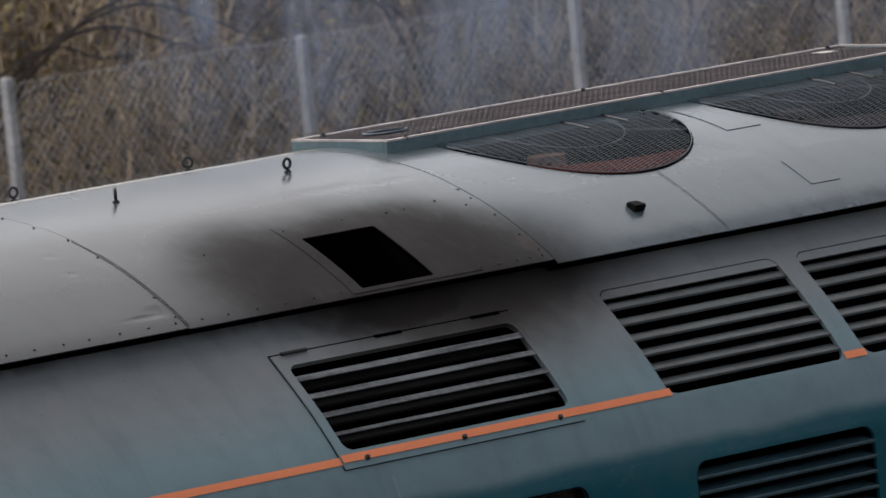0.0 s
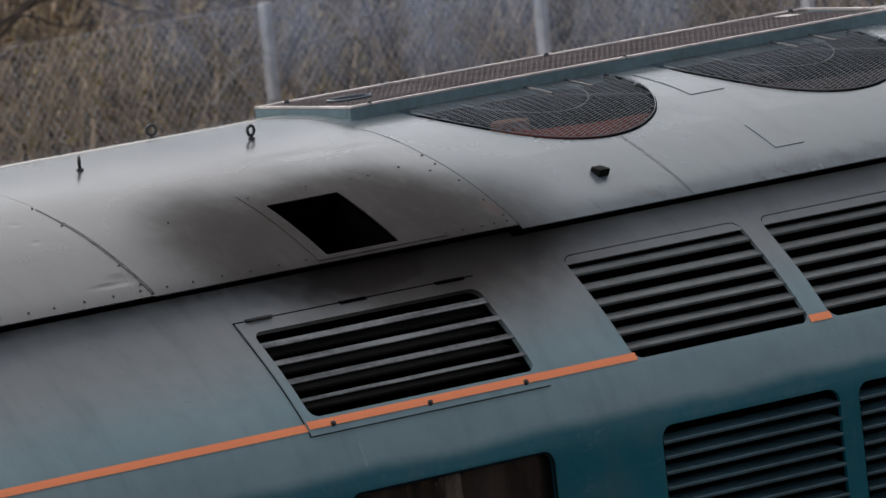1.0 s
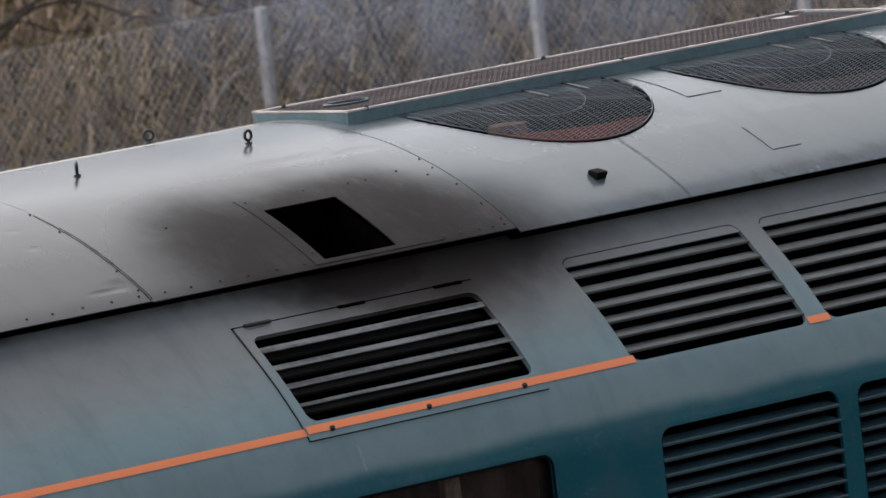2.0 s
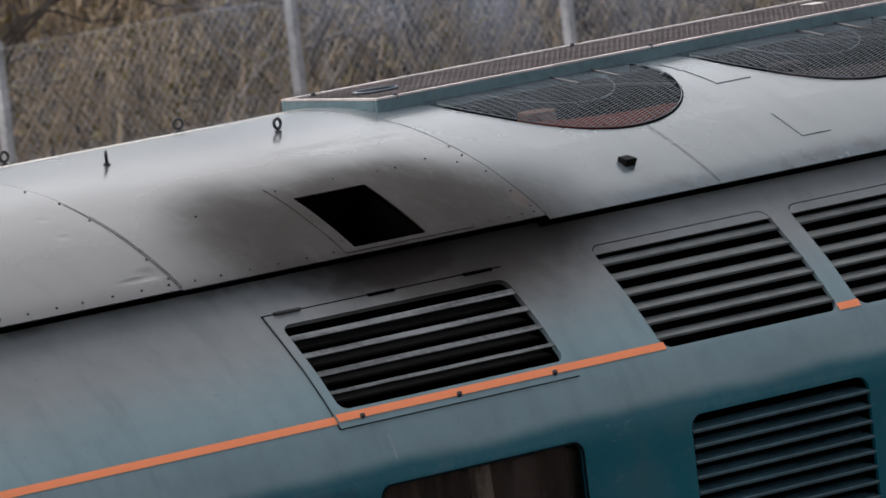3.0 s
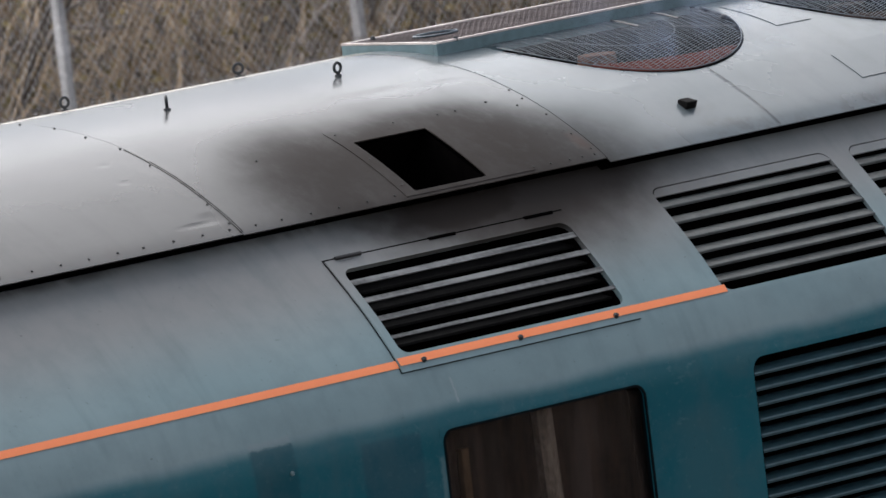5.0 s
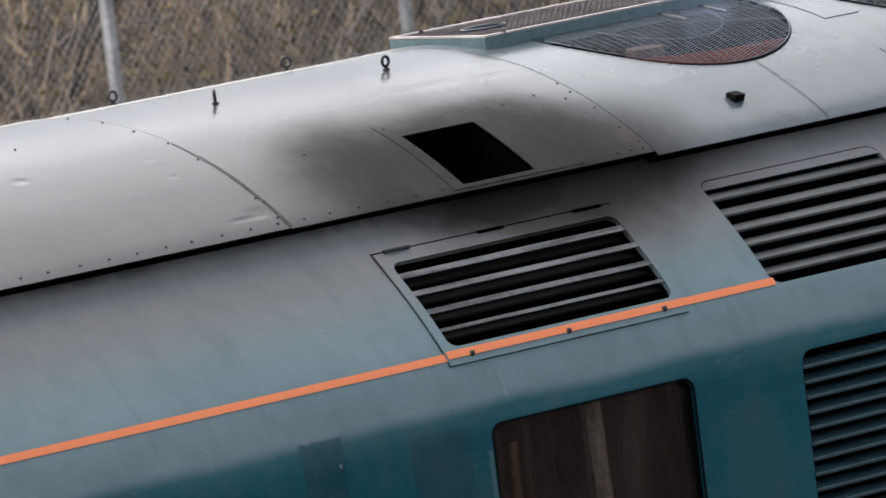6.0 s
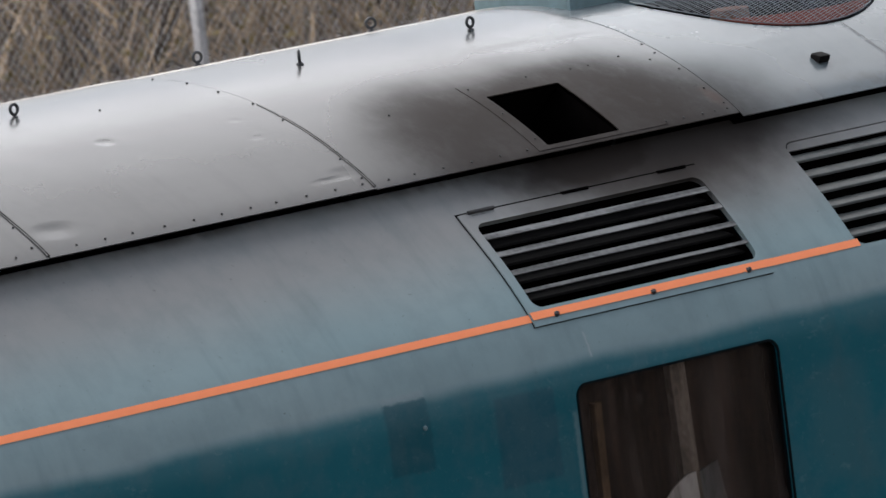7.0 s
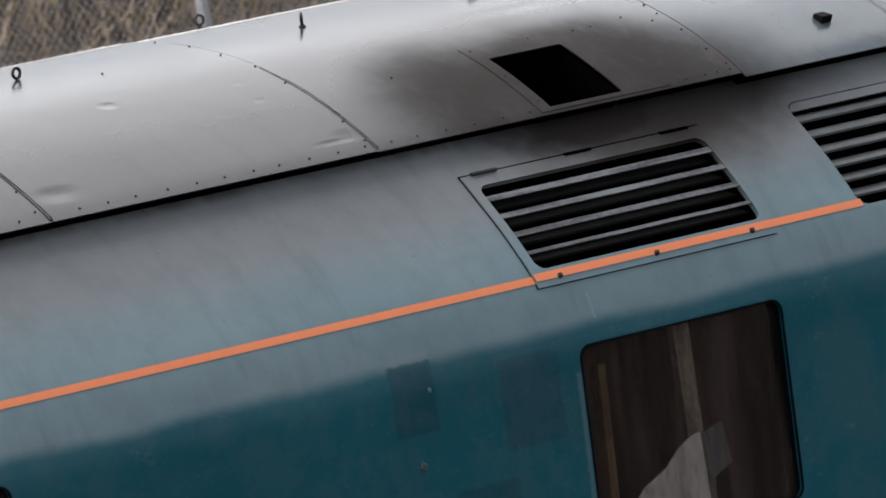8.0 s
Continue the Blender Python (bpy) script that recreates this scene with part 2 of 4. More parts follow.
WIRE = plain("grey_mesh_wire", (0.100, 0.122, 0.140), 0.5, 0.2, 0.3, 60)
TREAD = plain("rusty_expanded_metal", (0.168, 0.136, 0.1264), 0.75, 0.0, 0.35, 60)
RUSTY = plain("dark_rusty_brown", (0.028, 0.0176, 0.0152), 0.8, 0, 0.5, 16, 0.1, 0.1)
HUB = plain("pinkish_rusty_hub", (0.16, 0.085, 0.062), 0.85, 0, 0.35, 16, 0.1, 0.1)
OXIDE = plain("red_oxide_paint", (0.084, 0.0192, 0.0144), 0.9, 0, 0.45, 16, 0.1, 0.1)
SEAL = plain("black_rubber_seal", (0.004, 0.0064, 0.008), 0.8, 0, 0.3, 40, 0.1, 0.04)
WOODY = streaky("brown_panel", (0.034, 0.0215, 0.0175), 0.9, (1, 1, 0.10), 14, 0.95, 0.03)
TAN = streaky("tan_conduit_paint", (0.20, 0.125, 0.075), 0.8, (1, 1, 0.2), 20, 0.3, 0.05)
PALE = streaky("pale_beige_paint", (0.288, 0.24, 0.204), 0.8, (1, 1, 0.2), 20, 0.5, 0.05)
CLOTH = plain("off_white_cloth", (0.80, 0.76, 0.73), 0.9, 0, 0.12, 14)
CLOTH_DIM = plain("grey_cloth", (0.21, 0.215, 0.22), 0.9, 0, 0.15, 14)
CONCRETE = plain("weathered_concrete", (0.50, 0.49, 0.49), 0.9, 0, 0.45, 22, 0.4)
GALV = plain("dull_galvanised_wire", (0.34, 0.335, 0.33), 0.6, 0.0, 0.3, 30)
STEM = plain("dead_bramble_stem", (0.285, 0.21, 0.135), 0.9, 0, 0.6, 1.2, 0)
STEM2 = plain("dark_bramble_stem", (0.058, 0.042, 0.031), 0.9, 0, 0.55, 1.2, 0)
STRAW = plain("dry_grass", (0.264, 0.208, 0.132), 0.9, 0, 0.4, 2.0, 0)
LEAF = plain("olive_dead_leaf", (0.18, 0.135, 0.046), 0.8, 0, 0.65, 1.5, 0)
YELLOW = plain("yellow_olive_leaf", (0.12, 0.092, 0.028), 0.8, 0, 0.5, 1.5, 0)
BARK = plain("grey_brown_bark", (0.16, 0.136, 0.12), 0.9, 0, 0.4, 9, 0.5)
EARTH = plain("leaf_littered_earth", (0.048, 0.034, 0.023), 0.95, 0, 0.5, 1.4, 0.6)
BALLAST = plain("stone_ballast", (0.192, 0.176, 0.16), 0.95, 0, 0.4, 9, 0.8)


# ---- shape helpers ----
def part(name, bm, material, parent, label=""):
    me = bpy.data.meshes.new(name)
    bm.to_mesh(me)
    bm.free()
    me.materials.append(material)
    for f in me.polygons:
        f.use_smooth = False
    ob = new(name, me)
    ob.parent = parent
    return tagged(ob, label) if label else ob


def smooth(ob, angle=40):
    ob.data.shade_smooth()
    ob.data.set_sharp_from_angle(angle=radians(angle))
    return ob


def block(bm, x0, x1, y0, y1, z0, z1, bevel=0.0):
    v = [bm.verts.new((x, y, z)) for z in (z0, z1) for y in (y0, y1) for x in (x0, x1)]
    fs = [bm.faces.new([v[i] for i in q]) for q in ((0, 2, 3, 1), (4, 5, 7, 6), (0, 1, 5, 4), (2, 6, 7, 3), (0, 4, 6, 2), (1, 3, 7, 5))]
    if bevel:
        es = {e for f in fs for e in f.edges}
        bmesh.ops.bevel(bm, geom=list(es), offset=bevel, segments=2, affect="EDGES", profile=0.5)
    return bm


def tube(bm, pts, r0, r1=None, sides=4):
    """A bar along points, tapering from r0 to r1."""
    r1 = r0 if r1 is None else r1
    rings, n = [], len(pts)
    for i, p in enumerate(pts):
        d = (Vector(pts[min(i + 1, n - 1)]) - Vector(pts[max(i - 1, 0)])).normalized()
        u = d.cross(Vector((0.31, 0.17, 0.93)))
        u = (u if u.length > 1e-3 else d.cross(Vector((1, 0, 0)))).normalized()
        w, r = d.cross(u), r0 + (r1 - r0) * i / max(n - 1, 1)
        rings.append([bm.verts.new(Vector(p) + (u * math.cos(a) + w * math.sin(a)) * r) for a in (2 * math.pi * k / sides for k in range(sides))])
    for a, b in zip(rings, rings[1:]):
        for k in range(sides):
            bm.faces.new((a[k], a[(k + 1) % sides], b[(k + 1) % sides], b[k]))
    bm.faces.new(rings[0][::-1])
    bm.faces.new(rings[-1])


def bars(bm, segs, r):
    for a, b in segs:
        tube(bm, (a, b), r, r, 3)


def chaikin(pts, rounds=3):
    for _ in range(rounds):
        out = [pts[0]]
        for a, b in zip(pts, pts[1:]):
            out += [(0.75 * a[0] + 0.25 * b[0], 0.75 * a[1] + 0.25 * b[1]), (0.25 * a[0] + 0.75 * b[0], 0.25 * a[1] + 0.75 * b[1])]
        pts = out + [pts[-1]]
    return pts


class Profile:
    """A cross-section of the loco: a line of (y, z), measured along its length s."""

    def __init__(self, pts):
        self.p = np.array(pts)
        self.s = np.r_[0, np.cumsum(np.hypot(*np.diff(self.p, axis=0).T))]
        self.end = float(self.s[-1])

    def at(self, x, s, lift=0.0):
        y, z = np.interp(s, self.s, self.p[:, 0]), np.interp(s, self.s, self.p[:, 1])
        if lift:
            e = 0.012
            dy = np.interp(s + e, self.s, self.p[:, 0]) - np.interp(s - e, self.s, self.p[:, 0])
            dz = np.interp(s + e, self.s, self.p[:, 1]) - np.interp(s - e, self.s, self.p[:, 1])
            n = math.hypot(dy, dz)
            y, z = y - lift * dz / n, z + lift * dy / n
        return Vector((x, y, z))

    def of_z(self, z):
        return float(np.interp(z, self.p[:, 1], self.s))

    def of_y(self, y):
        return float(np.interp(y, self.p[:, 0], self.s))


side_line = [(-1.345, 1.05), (-1.352, 1.6), (-1.352, 2.3), (-1.352, 2.90), (-1.350, 2.975), (-1.335, 3.035), (-1.315, 3.09), (-1.285, 3.155),
             (-1.225, 3.228), (-1.161, 3.30), (-1.03, 3.425), (-0.96, 3.488), (-0.913, 3.525)]
SIDE = Profile(chaikin(side_line))
half = [(-0.985, 3.537), (-0.947, 3.569), (-0.841, 3.633), (-0.723, 3.695), (-0.597, 3.746), (-0.471, 3.788), (-0.334, 3.818), (-0.186, 3.839), (-0.054, 3.849)]
TOP = Profile(chaikin(half + [(-y, z) for y, z in half[::-1]], 2))


def rounded(xa, xb, sa, sb, r, n=7):
    out = []
    for cx, cs, a0 in ((xb - r, sb - r, 0), (xa + r, sb - r, 90), (xa + r, sa + r, 180), (xb - r, sa + r, 270)):
        for k in range(n):
            a = radians(a0 + 90 * k / (n - 1))
            out.append((cx + r * math.cos(a), cs + r * math.sin(a)))
    return out


def dense(outline, step=0.008):
    out = []
    for a, b in zip(outline, outline[1:] + outline[:1]):
        k = max(1, math.ceil(math.hypot(b[0] - a[0], b[1] - a[1]) / step))
        out += [(a[0] + (b[0] - a[0]) * i / k, a[1] + (b[1] - a[1]) * i / k) for i in range(k)]
    return out


def sheet(prof, x0, x1, s0, s1, holes=(), lift=0.0, dx=0.25, ds=0.035):
    """A curved plate between x0 and x1 on a profile, with holes (outlines of (x, s))."""
    bm = bmesh.new()
    boxes = []
    for outline in holes:
        xs, ss = [p[0] for p in outline], [p[1] for p in outline]
        boxes.append((max(x0, min(xs) - 0.012), min(x1, max(xs) + 0.012), max(s0, min(ss) - 0.012), min(s1, max(ss) + 0.012)))

    def breaks(a, b, extra, step):
        base = sorted({round(v, 5) for v in [a, b, *extra] if a - 1e-6 <= v <= b + 1e-6})
        out = []
        for u, v in zip(base, base[1:]):
            k = max(1, math.ceil((v - u) / step))
            out += [u + (v - u) * i / k for i in range(k)]
        return out + [base[-1]]

    gx = breaks(x0, x1, [v for q in boxes for v in q[:2]], dx)
    gs = breaks(s0, s1, [v for q in boxes for v in q[2:]], ds)
    made = {}

    def vert(x, s):
        key = (round(x, 5), round(s, 5))
        if key not in made:
            made[key] = bm.verts.new(prof.at(x, s, lift))
        return made[key]

    for a, b in zip(gx, gx[1:]):
        for c, d in zip(gs, gs[1:]):
            mx, ms = (a + b) / 2, (c + d) / 2
            if any(q[0] < mx < q[1] and q[2] < ms < q[3] for q in boxes):
                continue
            bm.faces.new((vert(a, c), vert(b, c), vert(b, d), vert(a, d)))
    for outline, (xa, xb, sa, sb) in zip(holes, boxes):
        cx, cs, hx, hs = (xa + xb) / 2, (sa + sb) / 2, (xb - xa) / 2, (sb - sa) / 2
        pol = sorted((math.atan2((s - cs) / hs, (x - cx) / hx), math.hypot((x - cx) / hx, (s - cs) / hs)) for x, s in dense(outline))
        ang, rad = np.array([p[0] for p in pol]), np.array([p[1] for p in pol])
        full = sorted(set(ang) | {math.pi / 4 * k for k in (-3, -1, 1, 3)}
                      | {math.atan2((s - cs) / hs, side) for side in (-1, 1) for s in gs if sa < s < sb}
                      | {math.atan2(side, (x - cx) / hx) for side in (-1, 1) for x in gx if xa < x < xb})
        ring = []
        for t in full:
            r = np.interp(t, ang, rad, period=2 * math.pi)
            u, v = math.cos(t), math.sin(t)
            q = 1 / max(abs(u), abs(v))
            ring.append((vert(cx + hx * r * u, cs + hs * r * v), vert(cx + hx * q * u, cs + hs * q * v)))
        for (a, b), (c, d) in zip(ring, ring[1:] + ring[:1]):
            if len({a, b, c, d}) == 4:
                bm.faces.new((a, b, d, c))
            elif len({a, b, c, d}) == 3:
                bm.faces.new(list(dict.fromkeys((a, b, d, c))))
    bmesh.ops.remove_doubles(bm, verts=bm.verts, dist=0.0004)
    return bm


def thick(ob, depth):
    mod = ob.modifiers.new("thickness", "SOLIDIFY")
    mod.thickness, mod.offset = depth, -1.0
    split = ob.modifiers.new("crisp_edges", "EDGE_SPLIT")
    split.split_angle = radians(35)
    return ob


def lining(prof, outline, depth, lift=0.0):
    """The walls of an opening, running inwards from its outline."""
    bm = bmesh.new()
    outer = [bm.verts.new(prof.at(x, s, lift)) for x, s in outline]
    inner = [bm.verts.new(prof.at(x, s, -depth)) for x, s in outline]
    n = len(outline)
    for k in range(n):
        bm.faces.new((outer[k], outer[(k + 1) % n], inner[(k + 1) % n], inner[k]))
    bm.faces.new(inner)
    return bm


def blade(x0, x1, s, depth, rise, prof, fat=0.003, lip=0.004, sink=0.002, bow=0.0):
    """One louvre slat: it starts at the opening and runs inwards and up, with a rolled lip."""
    o = prof.at(0, s, -sink)
    pts = [(-0.002, -lip), (-0.0035, -0.4 * lip), (-0.0025, 0.0012), (0.001, 0.0)] + [(depth * t, rise * (t + bow * t * (1 - t))) for t in (0.33, 0.66, 1.0)]
    top = [(o.y + a, o.z + b) for a, b in pts]
    low = [(y + fat * 0.4, z - fat) for y, z in top]
    bm = bmesh.new()
    loop = top + low[::-1]
    ends = [[bm.verts.new((x, y, z)) for y, z in loop] for x in (x0, x1)]
    n = len(loop)
    for k in range(n):
        bm.faces.new((ends[0][k], ends[0][(k + 1) % n], ends[1][(k + 1) % n], ends[1][k]))
    bm.faces.new(ends[0])
    bm.faces.new(ends[1][::-1])
    bmesh.ops.recalc_face_normals(bm, faces=bm.faces)
    return bm


def dome(r, h, sides=8):
    bm = bmesh.new()
    rows = [(r, 0), (r, 0.45 * h), (0.6 * r, h)]
    rings = [[bm.verts.new((q * math.cos(2 * math.pi * k / sides), q * math.sin(2 * math.pi * k / sides), z)) for k in range(sides)] for q, z in rows]
    for a, b in zip(rings, rings[1:]):
        for k in range(sides):
            bm.faces.new((a[k], a[(k + 1) % sides], b[(k + 1) % sides], b[k]))
    bm.faces.new(rings[-1])
    return bm


def on_surface(prof, x, s, lift=0.0):
    o, up = prof.at(x, s, lift), prof.at(x, s, lift + 0.01)
    z = (up - o).normalized()
    xx = Vector((1, 0, 0))
    y = z.cross(xx)
    return Matrix.Translation(o) @ Matrix((xx, y, z)).transposed().to_4x4()


# ---- ground, track and bank ----
def ground_height(x, y):
    if y < 26:
        return -0.75
    bank = max(0.0, y - 31.0)
    return -0.75 + 0.25 * min(1, (y - 26) / 5) + 5.0 * (1 - math.exp(-bank / 16.0)) + 0.15 * noise.noise((x * 0.3, y * 0.3, 0))


def build_ground():
    bm = bmesh.new()
    xs = [-2500, -600, -150, -50] + [v for v in range(-20, 80, 2)] + [100, 200, 600, 2500]
    ys = [-2500, -600, -150, -40, -10, 0, 10, 20, 26] + [28 + k for k in range(0, 40)] + [90, 200, 600, 2500]
    grid = [[bm.verts.new((x, y, ground_height(x, y))) for x in xs] for y in ys]
    for j in range(len(ys) - 1):
        for i in range(len(xs) - 1):
            bm.faces.new((grid[j][i], grid[j][i + 1], grid[j + 1][i + 1], grid[j + 1][i]))
    g = smooth(part("ground", bm, EARTH, None), 60)
    tagged(g, "leaf-littered brown earth rising into a bank", "ground", kind="structure")
    bm = bmesh.new()
    rows = [(-2.6, -0.74), (-1.7, -0.26), (1.7, -0.26), (2.6, -0.74)]
    ends = [[bm.verts.new((x, y, z)) for y, z in rows] for x in (-60, 80)]
    for k in range(3):
        bm.faces.new((ends[0][k], ends[1][k], ends[1][k + 1], ends[0][k + 1]))
    tagged(part("track_bed", bm, BALLAST, None), "grey stone ballast bed under the rails", "track bed", kind="structure")
    for y in (-0.7525, 0.7525):
        bm = bmesh.new()
        block(bm, -60, 80, y - 0.07, y + 0.07, -0.26, -0.14)
        block(bm, -60, 80, y - 0.035, y + 0.035, -0.1395, 0.0)
        tagged(part("rail", bm, STEEL, None), "dull steel running rail on ballast", "rail", "rails", "structure")


build_ground()

# ---- the locomotive ----
loco = new("locomotive")
tagged(loco, "weathered teal diesel locomotive with grey sooty roof", "locomotive")
X0, X1 = -8.6, 10.4
sz = SIDE.of_z
DOOR = (0.043, 0.868, sz(3.178), sz(3.407))
GRILLES = [(1.224, 1.909, sz(3.156), sz(3.4425)), (1.990, 2.675, sz(3.156), sz(3.4425))]
LOWER = [(1.233, 1.925, sz(2.30), sz(2.966)), (2.000, 2.692, sz(2.30), sz(2.966))]
WINDOWS = [(0.085, 0.822, sz(2.41), sz(2.966)), (-2.59, -1.855, sz(2.41), sz(2.966))]


def build_body():
    holes = [rounded(*DOOR, 0.03)] + [rounded(*g, 0.035) for g in GRILLES] + [rounded(*g, 0.04) for g in LOWER] + [rounded(*w, 0.035) for w in WINDOWS]
    shell = part("bodyside", sheet(SIDE, X0, X1, 0.0, SIDE.end, holes), BODY, loco, "teal bodyside, dusty grey with skylight painted in above the stripe")
    thick(smooth(shell, 35), 0.012)
    far = sheet(SIDE, X0, X1, 0.0, SIDE.end, (), 0.0, 2.0)
    for v in far.verts:
        v.co.y = -v.co.y
    bmesh.ops.reverse_faces(far, faces=far.faces)
    thick(smooth(part("bodyside", far, BODY, loco), 35), 0.012)
    for x in (X0, X1):
        bm = bmesh.new()
        pts = [(y, z) for y, z in SIDE.p[::4]] + [(y, z) for y, z in TOP.p[4:-4:3]] + [(-y, z) for y, z in SIDE.p[::-4]]
        vs = [bm.verts.new((x, y, z)) for y, z in pts]
        f = bm.faces.new(vs)
        if x == X0:
            f.normal_flip()
        thick(part("end_wall", bm, BODY, loco), 0.03)
    bm = bmesh.new()
    block(bm, X0 + 0.05, X1 - 0.05, -1.32, 1.32, 0.98, 1.06)
    part("underframe", bm, STEEL, loco)
    for cx in (-5.2, 7.0):
        bm = bmesh.new()
        for y in (-1.02, 0.94):
            block(bm, cx - 2.3, cx + 2.3, y, y + 0.08, 0.55, 0.977, 0.02)
        block(bm, cx - 0.5, cx + 0.5, -0.938, 0.938, 0.5, 0.9, 0.02)
        bogie = part("bogie", bm, STEEL, loco, "dark steel bogie under the body")
        for wx in (-1.8, 0.0, 1.8):
            bm = bmesh.new()
            for y in (-0.7525, 0.7525):
                tube(bm, ((cx + wx, y - 0.06, 0.571), (cx + wx, y + 0.06, 0.571)), 0.57, 0.57, 28)
            tube(bm, ((cx + wx, -0.69, 0.571), (cx + wx, 0.69, 0.571)), 0.08, 0.08, 10)
            smooth(part("wheelset", bm, STEEL, bogie))


def build_stripe():
    # the stripe is cut where the grilles break through it; it was masked by hand, so its height wanders a little
    for a, b, low in ((X0 + 0.1, 0.0135, 3.1495), (0.8905, 1.232, 3.1535), (1.9075, 1.992, 3.1535), (2.6735, X1 - 0.1, 3.1535)):
        part("cantrail_stripe", sheet(SIDE, a, b, sz(low), sz(low + 0.0195), (), 0.0022, 0.3, 0.02), STRIPE, loco, "bright orange cantrail stripe")


def build_grille(xa, xb, sa, sb, r, count, first, pitch, depth, rise, paint, label, bow=0.4):
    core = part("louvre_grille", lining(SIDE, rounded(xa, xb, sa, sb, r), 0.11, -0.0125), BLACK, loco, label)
    for k in range(count):
        s = sb - first - k * pitch
        if s < sa + 0.004:
            break
        part("slat", blade(xa + 0.002, xb - 0.002, s, depth, rise, SIDE, 0.003, 0.006, 0.0005, bow), paint, core)


def build_cantrail_grille(xa, xb, sa, sb):
    """Pressed louvres: a flat flap under the top edge, then six slats whose lower edges lie flush with the side."""
    r = 0.035
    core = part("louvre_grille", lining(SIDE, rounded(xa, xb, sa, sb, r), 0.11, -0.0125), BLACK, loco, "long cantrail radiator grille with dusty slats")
    for z in (3.390, 3.348, 3.3055, 3.2645, 3.2245, 3.183):
        part("slat", blade(xa - 0.001, xb + 0.001, sz(z) + 0.003, 0.036, 0.0125, SIDE, 0.003, 0.004, 0.001, 0.35), SLAT_GREY, core)
    bm = bmesh.new()
    rows = []
    for k in range(49):
        x = xa + 0.002 + (xb - xa - 0.004) * k / 48
        d = max(0.0, r - min(x - xa, xb - x))
        top = sb - 0.0035 - (r - math.sqrt(max(0.0, r * r - d * d)))
        low = min(sz(3.4195), top - 0.001)
        rows.append([bm.verts.new(SIDE.at(x, low + (top - low) * q / 4, -0.001)) for q in range(5)])
    for u, v in zip(rows, rows[1:]):
        for q in range(4):
            bm.faces.new((u[q], v[q], v[q + 1], u[q + 1]))
    thick(part("top_flap", bm, BODY, core), 0.004)


def build_door():
    xa, xb, sa, sb = DOOR
    frame_hole = rounded(xa + 0.002, xb - 0.002, sa + 0.002, sb - 0.002, 0.03)
    door = part("louvre_door", sheet(SIDE, 0.014, 0.886, sz(3.136), sz(3.434), [frame_hole], 0.006, 0.2), BODY, loco, "sooty grey hinged door with open louvres")
    thick(smooth(door, 35), 0.004)
    # black sheet behind the door's edge draws the shaded gap as an outline
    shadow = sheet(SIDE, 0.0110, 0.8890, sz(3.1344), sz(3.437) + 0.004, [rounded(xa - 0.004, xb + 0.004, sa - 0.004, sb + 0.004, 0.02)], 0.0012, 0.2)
    part("gap_outline", shadow, BLACK, door, "black sheet drawn as the dark gap round the door")
    # near-black lining and inner slats carry the shade of the recess
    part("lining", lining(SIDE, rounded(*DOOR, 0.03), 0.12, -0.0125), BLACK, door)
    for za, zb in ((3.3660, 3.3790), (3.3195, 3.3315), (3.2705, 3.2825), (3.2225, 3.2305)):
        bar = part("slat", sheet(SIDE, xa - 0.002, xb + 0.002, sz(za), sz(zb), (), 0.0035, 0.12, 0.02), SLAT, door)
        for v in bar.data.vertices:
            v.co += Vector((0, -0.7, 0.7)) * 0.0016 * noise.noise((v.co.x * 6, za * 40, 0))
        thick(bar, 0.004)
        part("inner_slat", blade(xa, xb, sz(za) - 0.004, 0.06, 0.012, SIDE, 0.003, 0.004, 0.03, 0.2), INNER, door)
    for a, b, lift, paint in ((0.050, 0.142, 0.010, BOLT), (0.390, 0.486, 0.006, BLACK), (0.742, 0.846, 0.006, BLACK)):
        bm = bmesh.new()
        s = sz(3.434)
        tube(bm, (SIDE.at(a, s, lift), SIDE.at(b, s, lift)), 0.0055, 0.0055, 8)
        if paint is BOLT:
            block(bm, a + 0.01, b - 0.03, SIDE.at(0, s).y - 0.012, SIDE.at(0, s).y - 0.004, SIDE.at(0, s).z - 0.012, SIDE.at(0, s).z - 0.002, 0.001)
        smooth(part("hinge", bm, paint, door))
    part("stripe", sheet(SIDE, 0.0155, 0.8845, sz(3.1515), sz(3.171), (), 0.0085, 0.3, 0.02), STRIPE, door, "orange stripe carried across the door")
    bolt = None
    for x in (0.10, 0.451, 0.804):
        m = on_surface(SIDE, x, sz(3.1545), 0.0062)
        if bolt is None:
            bolt = part("bolt", dome(0.0085, 0.010), STEEL, door)
        else:
            bolt = new("bolt", bolt.data)
            bolt.parent = door
        bolt.matrix_local = m


def leaning(xa, xb, xc, xd, y0, y1, z0, z1):
    """An upright bar, xa to xb wide at the top and xc to xd at the bottom."""
    bm = block(bmesh.new(), 0.0, 1.0, y0, y1, z0, z1)
    for v in bm.verts:
        ends = (xa, xb) if v.co.z > (z0 + z1) / 2 else (xc, xd)
        v.co.x = ends[1] if v.co.x > 0.5 else ends[0]
    bmesh.ops.bevel(bm, geom=list(bm.edges), offset=0.004, segments=2, affect="EDGES", profile=0.5)
    return bm


